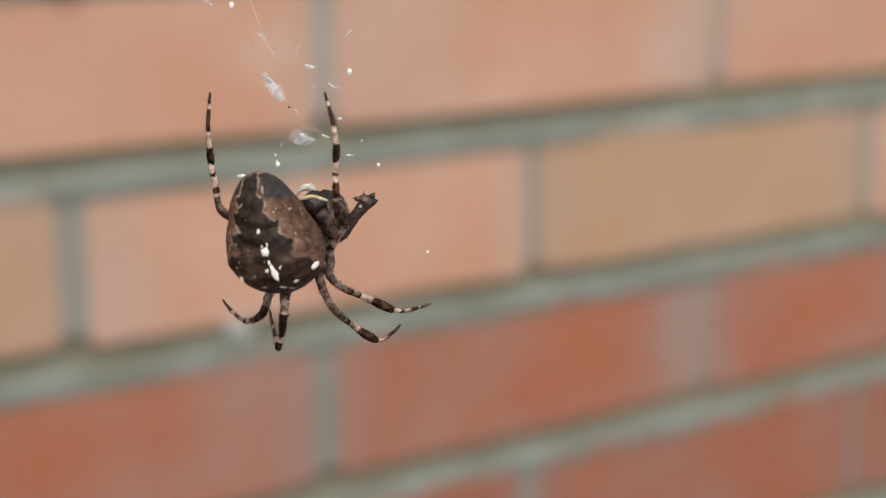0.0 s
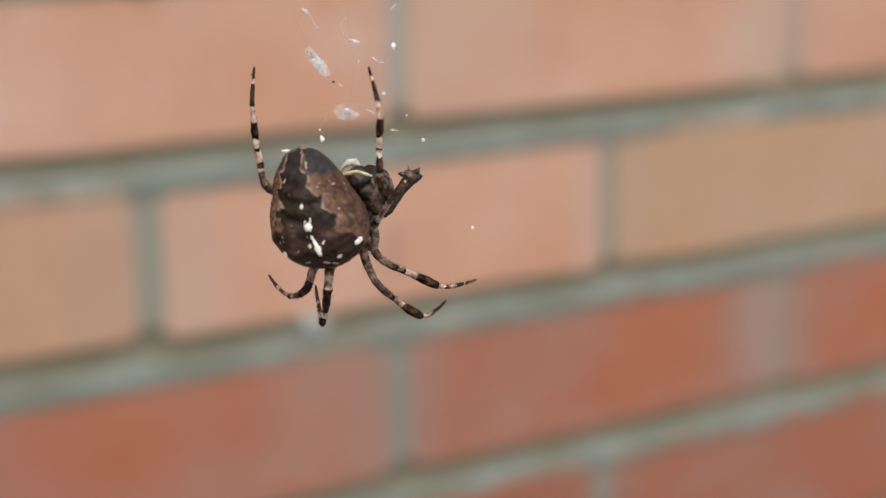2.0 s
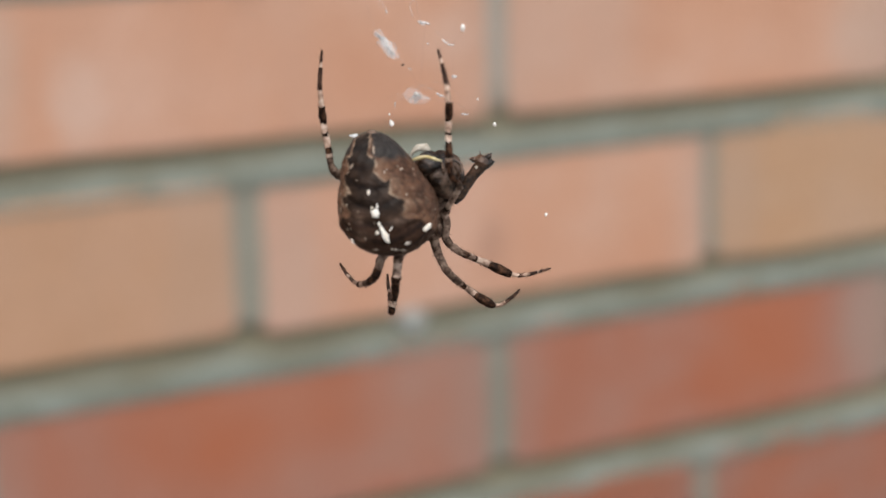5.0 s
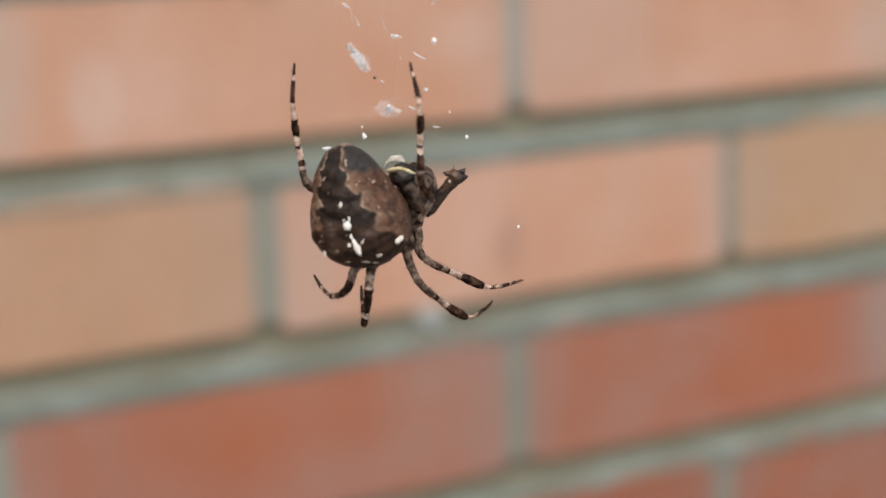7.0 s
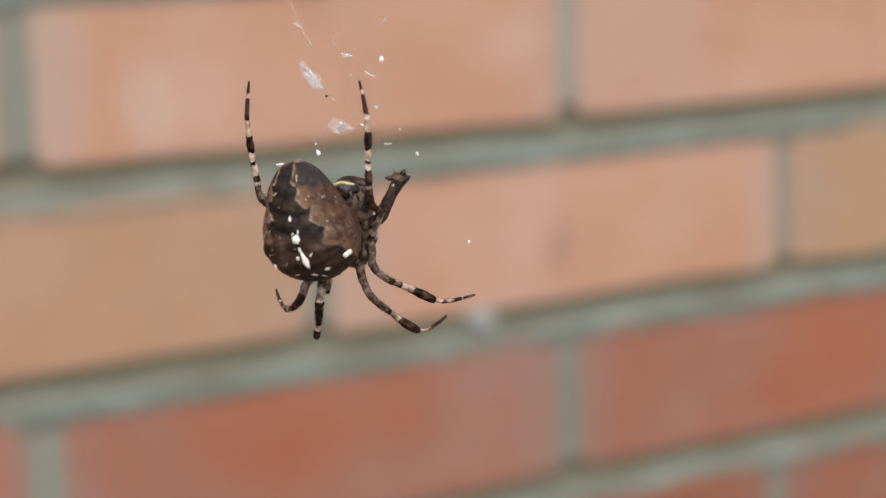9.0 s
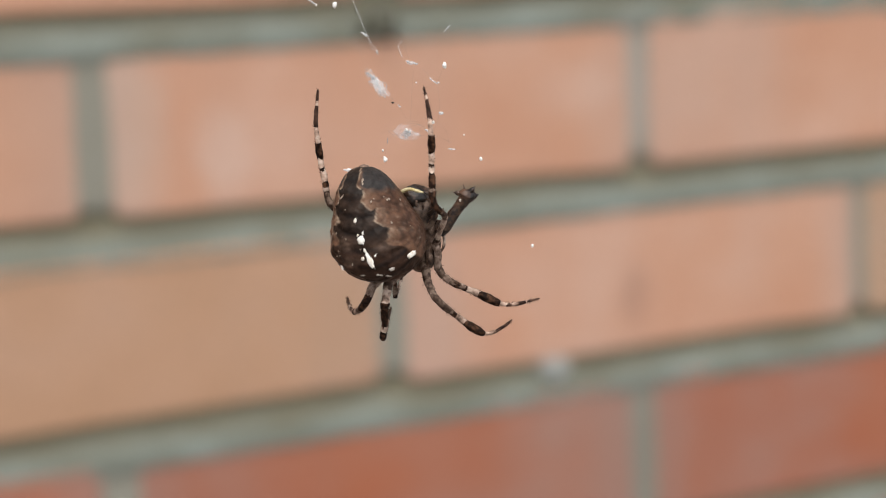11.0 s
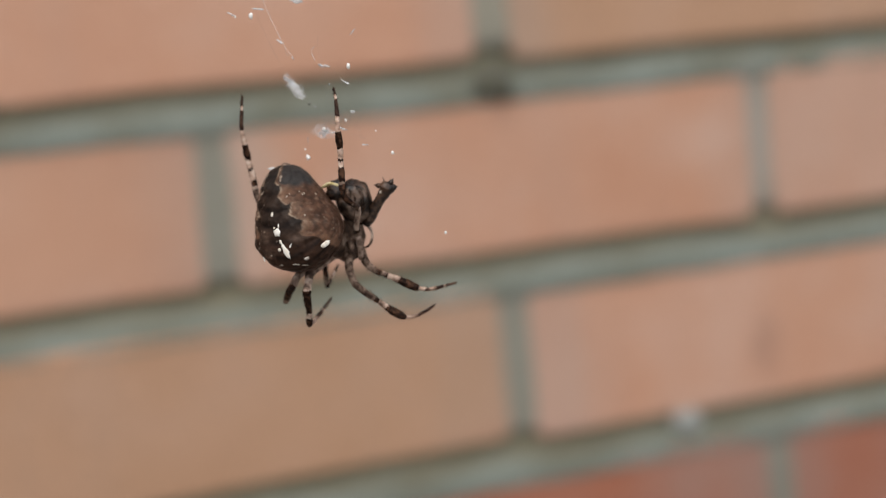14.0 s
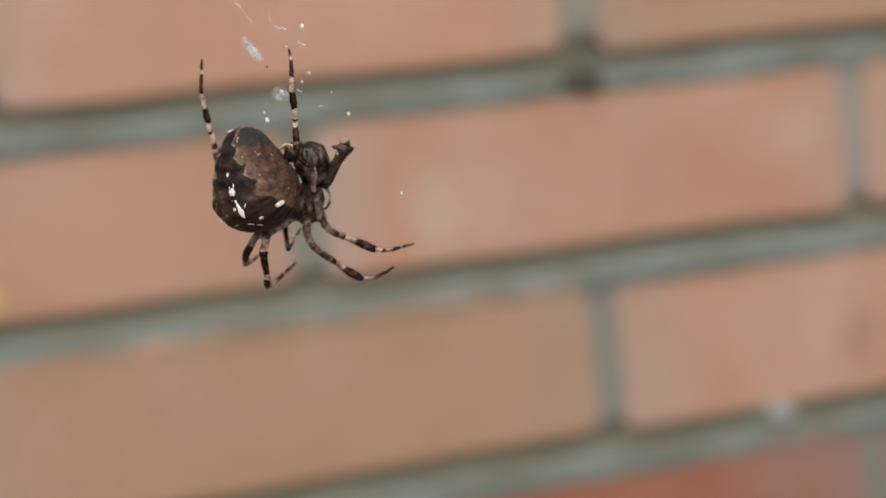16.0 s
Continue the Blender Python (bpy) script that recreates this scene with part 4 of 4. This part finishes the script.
def mortar_wall():
    """The wall's core, with struck bed joints: deep under the upper brick, nearly flush over the lower one."""
    verts, faces = [], []
    step = 0.008
    n = int((X1 - X0) / step)
    profile = [(0.5, 0.0052), (0.2, 0.0046), (0.0, 0.0036), (-0.24, 0.0020), (-0.56, -0.0010)]
    for c in range(LOW, HIGH + 1):
        z = c * COURSE
        base = len(verts)
        low = z - COURSE + BED * 0.575
        rows = [(z + BED * (a * 1.15), d) for a, d in profile] + [(z - BED * 0.5 - 0.004, 0.0012), (z - BED * 0.5 - 0.007, 0.0014), (low + 0.006, 0.0014), (low + 0.003, 0.0020), (low, 0.0052)]
        for r, (zz, d) in enumerate(rows):
            for i in range(n + 1):
                x = X0 + i * step
                k = 0.0011 * noise.noise(Vector((x * 55, zz * 90, 2))) + 0.0009 * noise.noise(Vector((x * 170, zz * 200, 5)))
                worn = 1.0 if x < 0.16 else max(0.7, 1 - (x - 0.16) * 4)
                if r == 4:  # the lip that laps over the brick below
                    worn, k = 1.0, k * 0.35
                if 4 < r < 9:  # the cross joints are filled nearly flush
                    worn, k = 0.45, k * 0.15
                verts.append((x, d * worn + k, zz + 0.0007 * noise.noise(Vector((x * 80, zz * 30, 9)))))
        for r in range(len(rows) - 1):
            for i in range(n):
                a = base + r * (n + 1) + i
                faces.append((a, a + n + 1, a + n + 2, a + 1))
    k = len(verts)
    zt, zb = HIGH * COURSE + 0.008, (LOW - 1) * COURSE
    verts += [(x, y, z) for y in (0.014, 0.115) for z in (zb, zt) for x in (X0, X1)]
    faces += [tuple(k + i for i in q) for q in ((0, 1, 3, 2), (4, 6, 7, 5), (0, 4, 5, 1), (2, 3, 7, 6), (0, 2, 6, 4), (1, 5, 7, 3))]
    me = mesh_of("wall_north", verts, faces, [MORTAR])
    # old: weight of the painted brown shade, full right under the upper brick
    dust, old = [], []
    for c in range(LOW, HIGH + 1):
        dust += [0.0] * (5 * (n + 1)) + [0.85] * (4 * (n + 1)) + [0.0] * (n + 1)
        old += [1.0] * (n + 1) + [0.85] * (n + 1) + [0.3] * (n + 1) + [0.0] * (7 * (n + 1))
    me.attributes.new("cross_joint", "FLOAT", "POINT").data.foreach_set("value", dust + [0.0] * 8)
    me.attributes.new("bed_shade", "FLOAT", "POINT").data.foreach_set("value", old + [0.0] * 8)
    return me


wall = tagged(new("wall_north", mortar_wall()), "brick wall of pink, tan and red bricks with wide grey struck joints", "wall", kind="structure")


def brick_mesh(mat, seed):
    """A hand-struck brick with worn, wavy arrises; the face looks to -y."""
    rnd = random.Random(seed)
    L, H, D = (PITCH - JOINT) / 2, (COURSE - BED) / 2, 0.1
    line = [(x, -1) for x in (-0.975, -0.6, -0.2, 0.2, 0.6, 0.975)] + [(1, -0.9), (1, 0), (1, 0.9)] + [(x, 1) for x in (0.975, 0.6, 0.2, -0.2, -0.6, -0.975)] + [(-1, 0.9), (-1, 0), (-1, -0.9)]
    n = len(line)
    ring = []
    for u, v in line:
        du = rnd.uniform(-0.0016, 0.0012) if abs(u) == 1 else 0
        dv = rnd.uniform(-0.0016, 0.0012) if abs(v) == 1 else 0
        ring.append((u * L + math.copysign(du, u), v * H + math.copysign(dv, v)))
    verts = []
    for y, inset in ((0.0, 0.0020), (0.0005, 0.0008), (0.0028, 0.0), (D, 0.0)):
        for x, z in ring:
            k = inset * rnd.uniform(0.7, 1.3)
            verts.append((x - math.copysign(min(k, abs(x)), x) * (abs(x) > L * 0.9), y, z - math.copysign(min(k, abs(z)), z) * (abs(z) > H * 0.8)))
    faces = [tuple(range(n))]
    for r in range(3):
        for i in range(n):
            j = (i + 1) % n
            faces.append((r * n + j, r * n + i, (r + 1) * n + i, (r + 1) * n + j))
    return mesh_of("brick", verts, faces, [mat], smooth=False)


MESHES = {k: [brick_mesh(m, 10 * i + j) for j in range(5)] for i, (k, m) in enumerate((("pink", BRICK_PINK), ("tan", BRICK_TAN), ("red", BRICK_RED), ("deep", BRICK_DEEP), ("ochre", BRICK_OCHRE)))}
# course and number along it of the bricks whose colour is known; courses count from the one above the middle
KNOWN = {(0, -2): "pink", (0, -1): "pink", (0, 0): "pink", (0, 1): "pink", (-1, -2): "tan", (-1, -1): "tan", (-1, 0): "pink", (-1, 1): "ochre", (-1, 2): "pink",
         (-2, -2): "red", (-2, -1): "red", (-2, 0): "red", (-2, 1): "red", (-3, -1): "red", (-3, 0): "deep", (-3, 1): "deep", (-3, 2): "deep",
         (1, -2): "pink", (1, -1): "pink", (1, 0): "tan", (1, 1): "tan", (2, -1): "pink"}
rnd = random.Random(77)
far = []
for c in range(LOW, HIGH):
    shift = 0.0 if c % 2 == 0 else -0.5
    for k in range(-9, 9):
        x = (k + 0.5 + shift) * PITCH
        if c == -1 and k < 0:  # one long brick here pushes its row along
            x -= 0.016 if k == -1 else 0.033
        tone = KNOWN.get((c, k)) or rnd.choice(("pink", "pink", "tan", "red", "red"))
        at = (x + rnd.uniform(-0.0012, 0.0012), rnd.uniform(-0.0006, 0.0002), (c + 0.5) * COURSE + rnd.uniform(-0.001, 0.001) - (0.0035 if (c, k) == (1, 0) else 0))
        m = pose(*at, 0, 0, 0) @ pose(0, 0, 0, rnd.uniform(-0.3, 0.3), rnd.uniform(-0.25, 0.25), rnd.uniform(-0.2, 0.2))
        if x - PITCH / 2 < X0 or x + PITCH / 2 > X1:
            continue
        if -7 <= c <= 5 and -0.9 < x < 1.0:
            b = part("brick", rnd.choice(MESHES[tone]), wall)
            b.matrix_basis = m @ Matrix.Diagonal((1.03 if x > 0.2 else 1.14 if (c, k) == (-1, -1) else 1.022 if x > -0.2 and c in (0, -1) else 1.0, 1, 1, 1))
        else:
            far.append((rnd.choice(MESHES[tone]), m, tone))
# the rest of the wall, never close to the camera
verts, faces, tones, centres = [], [], [], []
for me, m, tone in far:
    k = len(verts)
    verts += [m @ v.co for v in me.vertices]
    centres += [*m.translation] * len(me.vertices)
    faces += [tuple(i + k for i in q.vertices) for q in me.polygons]
    tones += [("pink", "tan", "red", "deep").index(tone)] * len(me.polygons)
rest = part("outer_brickwork", mesh_of("outer_brickwork", verts, faces, [BRICK_PINK, BRICK_TAN, BRICK_RED, BRICK_DEEP], tones, False), wall)
rest["kind"] = "stuff"
rest.data.attributes.new("centre", "FLOAT_VECTOR", "POINT").data.foreach_set("vector", centres)

# lime splash and mud on the wall
def wall_lump(name, at, half, mat, seed):
    return lump_mesh(name, tuple(a / MM for a in at), tuple(h / MM for h in half), [mat], seed, 0.45, 0.13, 28)


dab = wall_lump("mud_dab", (-0.1262, 0.0010, 0.0803), (0.0086, 0.0058, 0.0084), MUD, 4)
for v in dab.vertices:
    v.co.x = -0.1262 + (v.co.x + 0.1262) * (1 - 42 * (v.co.z - 0.0790))
mud = tagged(new("mud_dab", dab), "dark dried mud dab stuck in the mortar joint", "mud")
part("lime_splash", wall_lump("lime_splash", (-0.0458, 0.0020, -0.0785), (0.0085, 0.0022, 0.0050), LIME, 6), wall, "pale lime splash on the joint")
part("paint_daub", wall_lump("paint_daub", (-0.3815, 0.0002, 0.0165), (0.0055, 0.0012, 0.0085), YELLOW_PAINT, 9), wall, "small yellow paint daub on a brick")


def motions():
    """The spider, its prey and the web sway together in the breeze."""
    rows = [
        (0.0, pose(-0.38012, -0.56701, 0.09281, 0.68, -0.05, -29.70)), (0.1, pose(-0.38043, -0.56696, 0.09324, 0.81, -0.04, -29.73)),
        (0.2, pose(-0.38034, -0.56710, 0.09403, 0.93, -0.02, -29.75)), (0.3, pose(-0.38043, -0.56718, 0.09433, 1.03, -0.01, -29.77)),
        (0.4, pose(-0.38007, -0.56757, 0.09446, 1.11, -0.01, -29.78)), (0.5, pose(-0.38011, -0.56753, 0.09469, 1.17, -0.01, -29.79)),
        (0.6, pose(-0.37974, -0.56774, 0.09446, 1.20, -0.02, -29.77)), (0.7, pose(-0.37973, -0.56760, 0.09392, 1.22, -0.02, -29.71)),
        (0.8, pose(-0.37975, -0.56734, 0.09352, 1.23, -0.03, -29.64)), (0.9, pose(-0.38031, -0.56657, 0.09378, 1.24, -0.04, -29.58)),
        (1.0, pose(-0.38079, -0.56601, 0.09412, 1.24, -0.04, -29.56)), (1.1, pose(-0.38120, -0.56559, 0.09452, 1.22, -0.03, -29.58)),
        (1.2, pose(-0.38110, -0.56556, 0.09476, 1.18, -0.02, -29.64)), (1.3, pose(-0.38050, -0.56596, 0.09468, 1.14, 0.01, -29.72)),
        (1.4, pose(-0.37987, -0.56631, 0.09486, 1.10, 0.02, -29.78)), (1.5, pose(-0.37928, -0.56681, 0.09447, 1.08, 0.03, -29.80)),
        (1.6, pose(-0.37950, -0.56689, 0.09352, 1.09, 0.03, -29.79)), (1.7, pose(-0.38063, -0.56619, 0.09325, 1.11, 0.01, -29.77)),
        (1.8, pose(-0.38132, -0.56580, 0.09316, 1.14, 0.00, -29.75)), (1.9, pose(-0.38194, -0.56533, 0.09381, 1.18, -0.00, -29.73)),
        (2.0, pose(-0.38226, -0.56522, 0.09427, 1.22, -0.00, -29.72)), (2.1, pose(-0.38222, -0.56553, 0.09468, 1.26, 0.03, -29.72)),
        (2.2, pose(-0.38261, -0.56576, 0.09484, 1.29, 0.08, -29.72)), (2.3, pose(-0.38313, -0.56603, 0.09483, 1.32, 0.14, -29.71)),
        (2.4, pose(-0.38328, -0.56661, 0.09447, 1.33, 0.19, -29.71)), (2.5, pose(-0.38292, -0.56740, 0.09427, 1.34, 0.21, -29.71)),
        (2.6, pose(-0.38308, -0.56770, 0.09392, 1.34, 0.19, -29.60)), (2.7, pose(-0.38301, -0.56791, 0.09397, 1.34, 0.14, -29.34)),
        (2.8, pose(-0.38278, -0.56808, 0.09406, 1.34, 0.07, -29.03)), (2.9, pose(-0.38242, -0.56813, 0.09448, 1.34, -0.01, -28.78)),
        (3.0, pose(-0.38202, -0.56808, 0.09493, 1.36, -0.10, -28.67)), (3.1, pose(-0.38157, -0.56790, 0.09562, 1.43, -0.17, -28.79)),
        (3.2, pose(-0.38093, -0.56789, 0.09582, 1.56, -0.22, -29.08)), (3.3, pose(-0.38047, -0.56796, 0.09507, 1.70, -0.25, -29.44)),
        (3.4, pose(-0.38042, -0.56766, 0.09470, 1.82, -0.27, -29.77)), (3.5, pose(-0.38037, -0.56742, 0.09421, 1.87, -0.27, -29.96)),
        (3.6, pose(-0.38026, -0.56716, 0.09409, 1.82, -0.25, -30.03)), (3.7, pose(-0.38042, -0.56675, 0.09393, 1.69, -0.20, -30.07)),
        (3.8, pose(-0.38075, -0.56611, 0.09456, 1.52, -0.14, -30.09)), (3.9, pose(-0.38071, -0.56585, 0.09498, 1.38, -0.10, -30.10)),
        (4.0, pose(-0.38082, -0.56566, 0.09524, 1.29, -0.08, -30.10)), (4.1, pose(-0.38100, -0.56559, 0.09517, 1.25, -0.09, -30.10)),
        (4.2, pose(-0.38105, -0.56572, 0.09473, 1.21, -0.09, -30.10)), (6.3, pose(-0.38283, -0.56672, 0.09486, 0.94, -0.14, -29.87)),
        (6.4, pose(-0.38147, -0.56761, 0.09449, 0.94, -0.13, -29.83)), (6.5, pose(-0.38114, -0.56787, 0.09419, 0.94, -0.13, -29.80)),
        (6.6, pose(-0.38124, -0.56777, 0.09381, 0.94, -0.11, -29.70)), (6.7, pose(-0.38133, -0.56742, 0.09384, 0.93, -0.07, -29.50)),
        (6.8, pose(-0.38180, -0.56675, 0.09389, 0.92, -0.02, -29.28)), (6.9, pose(-0.38167, -0.56645, 0.09385, 0.90, 0.05, -29.10)),
        (7.0, pose(-0.38153, -0.56639, 0.09303, 0.89, 0.11, -29.02)), (7.1, pose(-0.38127, -0.56657, 0.09196, 0.76, 0.14, -29.12)),
        (7.2, pose(-0.38160, -0.56640, 0.09132, 0.47, 0.11, -29.38)), (7.3, pose(-0.38195, -0.56619, 0.09101, 0.14, 0.06, -29.67)),
        (7.4, pose(-0.38231, -0.56595, 0.09087, -0.14, 0.01, -29.93)), (7.5, pose(-0.38344, -0.56524, 0.09070, -0.26, -0.01, -30.03)),
        (7.6, pose(-0.38431, -0.56462, 0.09054, -0.15, 0.01, -29.97)), (7.7, pose(-0.38478, -0.56418, 0.09041, 0.12, 0.06, -29.82)),
        (7.8, pose(-0.38473, -0.56397, 0.09071, 0.43, 0.11, -29.64)), (7.9, pose(-0.38477, -0.56382, 0.09079, 0.70, 0.16, -29.49)),
        (8.0, pose(-0.38480, -0.56394, 0.09034, 0.81, 0.18, -29.43)), (8.2, pose(-0.38480, -0.56439, 0.08931, 0.77, 0.17, -29.45)),
        (10.3, pose(-0.38712, -0.56603, 0.08963, -1.32, -0.24, -30.68)), (10.4, pose(-0.38695, -0.56637, 0.08992, -1.36, -0.24, -30.73)),
        (10.5, pose(-0.38646, -0.56700, 0.08970, -1.37, -0.23, -30.79)), (10.6, pose(-0.38546, -0.56781, 0.08961, -1.32, -0.20, -30.84)),
        (10.7, pose(-0.38467, -0.56838, 0.08956, -1.20, -0.15, -30.88)), (10.8, pose(-0.38353, -0.56897, 0.08945, -1.06, -0.09, -30.92)),
        (10.9, pose(-0.38241, -0.56939, 0.08910, -0.95, -0.02, -30.94)), (11.0, pose(-0.38174, -0.56930, 0.08901, -0.91, 0.03, -30.95)),
        (11.1, pose(-0.38113, -0.56903, 0.08936, -1.00, 0.06, -30.81)), (11.2, pose(-0.38065, -0.56882, 0.08974, -1.19, 0.07, -30.46)),
        (11.3, pose(-0.38032, -0.56873, 0.08964, -1.42, 0.07, -30.04)), (11.4, pose(-0.37943, -0.56901, 0.08956, -1.60, 0.06, -29.69)),
        (11.5, pose(-0.37896, -0.56931, 0.08870, -1.68, 0.06, -29.54)), (11.6, pose(-0.37919, -0.56917, 0.08856, -1.66, 0.05, -29.53)),
        (11.7, pose(-0.37931, -0.56887, 0.08925, -1.62, 0.03, -29.53)), (11.8, pose(-0.38037, -0.56796, 0.09081, -1.57, 0.00, -29.53)),
        (11.9, pose(-0.38136, -0.56721, 0.09160, -1.51, -0.02, -29.52)), (12.0, pose(-0.38169, -0.56694, 0.09159, -1.46, -0.02, -29.52)),
        (12.1, pose(-0.38141, -0.56700, 0.09194, -1.42, -0.01, -29.51)), (12.2, pose(-0.38148, -0.56698, 0.09223, -1.39, 0.01, -29.49)),
        (12.3, pose(-0.38174, -0.56692, 0.09224, -1.34, 0.03, -29.47)), (12.4, pose(-0.38225, -0.56659, 0.09274, -1.28, 0.05, -29.44)),
        (12.5, pose(-0.38241, -0.56632, 0.09283, -1.18, 0.08, -29.39)), (12.6, pose(-0.38257, -0.56597, 0.09196, -1.05, 0.11, -29.33)),
        (12.7, pose(-0.38293, -0.56529, 0.09182, -0.90, 0.14, -29.27)), (12.8, pose(-0.38276, -0.56478, 0.09189, -0.75, 0.16, -29.22)),
        (12.9, pose(-0.38234, -0.56449, 0.09182, -0.65, 0.17, -29.18)), (13.0, pose(-0.38205, -0.56438, 0.09159, -0.60, 0.17, -29.16)),
        (13.1, pose(-0.38186, -0.56428, 0.09169, -0.60, 0.16, -29.17)), (13.2, pose(-0.38166, -0.56417, 0.09172, -0.59, 0.16, -29.22)),
        (13.3, pose(-0.38118, -0.56419, 0.09168, -0.59, 0.14, -29.35)), (13.4, pose(-0.38016, -0.56459, 0.09102, -0.58, 0.12, -29.61)),
        (13.5, pose(-0.38019, -0.56461, 0.09113, -0.57, 0.08, -30.04)), (13.6, pose(-0.38062, -0.56472, 0.09090, -0.49, 0.04, -30.70)),
        (13.7, pose(-0.38070, -0.56511, 0.09068, -0.33, 0.01, -31.51)), (13.8, pose(-0.38128, -0.56534, 0.09050, -0.14, -0.01, -32.30)),
        (13.9, pose(-0.38120, -0.56573, 0.09035, 0.02, -0.02, -32.90)), (14.0, pose(-0.38154, -0.56563, 0.09140, 0.08, -0.02, -33.14)),
        (14.1, pose(-0.38190, -0.56539, 0.09215, -0.08, -0.01, -33.09)), (14.2, pose(-0.38182, -0.56531, 0.09238, -0.45, 0.03, -32.95)),
        (14.3, pose(-0.38152, -0.56530, 0.09238, -0.89, 0.07, -32.77)), (14.4, pose(-0.38174, -0.56513, 0.09189, -1.26, 0.10, -32.55)),
        (14.5, pose(-0.38163, -0.56503, 0.09185, -1.42, 0.12, -32.35)), (14.6, pose(-0.38254, -0.56454, 0.09177, -1.36, 0.11, -32.18)),
        (14.7, pose(-0.38303, -0.56416, 0.09167, -1.21, 0.08, -32.04)), (14.8, pose(-0.38241, -0.56416, 0.09179, -1.04, 0.04, -31.94)),
        (14.9, pose(-0.38163, -0.56422, 0.09221, -0.89, 0.00, -31.88)), (15.0, pose(-0.38017, -0.56470, 0.09188, -0.83, -0.01, -31.86)),
        (15.1, pose(-0.37891, -0.56518, 0.09258, -0.89, -0.02, -31.87)), (15.2, pose(-0.37900, -0.56545, 0.09306, -1.04, -0.05, -31.90)),
        (15.3, pose(-0.37936, -0.56588, 0.09276, -1.23, -0.08, -31.93)), (15.4, pose(-0.38008, -0.56626, 0.09265, -1.38, -0.11, -31.96)),
        (15.5, pose(-0.38027, -0.56679, 0.09272, -1.44, -0.12, -31.97)), (15.6, pose(-0.38014, -0.56745, 0.09236, -1.42, -0.12, -31.95)),
        (15.8, pose(-0.37961, -0.56874, 0.09180, -1.28, -0.12, -31.80)), (15.9, pose(-0.38038, -0.56893, 0.09232, -1.17, -0.11, -31.70)),
        (16.0, pose(-0.38140, -0.56904, 0.09292, -1.06, -0.11, -31.58)),
    ]
    walk(spider, rows)
    # the spider turns its prey over once, about the prey's middle, and draws it closer: seconds, degrees, mm nearer, mm up
    handled = [(0.0, 0, 0, 0), (6.5, 0, 0, 0), (7.0, -3, 0, 0), (7.5, 3, 0, 0), (8.0, 15, 0.2, 0.8), (10.5, 3, 0.4, 0), (11.0, 0, 0.4, 0), (12.0, 0, 0.3, 0), (13.5, 0, 0.1, 0), (14.0, 0, 0, 0), (16.0, 0, 0, 0)]
    hub = Matrix.Translation((0.00275, 0.00175, -0.0006))
    held = []
    for t, m in rows:
        turn, near, lift = (float(np.interp(t, [h[0] for h in handled], [h[i] for h in handled])) for i in (1, 2, 3))
        held.append((t, m @ Matrix.Translation((-near * MM, 0, lift * MM)) @ hub @ Matrix.Rotation(radians(-turn), 4, "Y") @ hub.inverted()))
    walk(prey, held)
    walk(web, rows)
    # one feeler is held close to the mouth at first, then hangs out more and more
    drawn = pose(-0.0009, 0.0006, 0.0006)
    half = pose(-0.0006, 0.0003, 0.0004)
    walk(palp, [(0.0, drawn), (8.0, drawn), (10.5, half), (13.0, half), (14.0, Matrix.Identity(4)), (16.0, Matrix.Identity(4))])
    # the prey's middle is turned under the jaws and comes out again
    walk(thorax, [(t, Matrix.Translation((-u * MM, 0, 0))) for t, u in ((0.0, 0), (7.5, 0), (8.0, 0.3), (10.5, 1.0), (11.0, 1.0), (12.0, 0.5), (13.0, 0), (16.0, 0))])
    # the cream shell is drawn in under the yellow stripe
    still, tucked = Matrix.Identity(4), pose(0.0004, 0.0009, -0.0009)
    walk(shell, [(0.0, still), (7.5, still), (8.0, tucked), (16.0, tucked)])


motions()
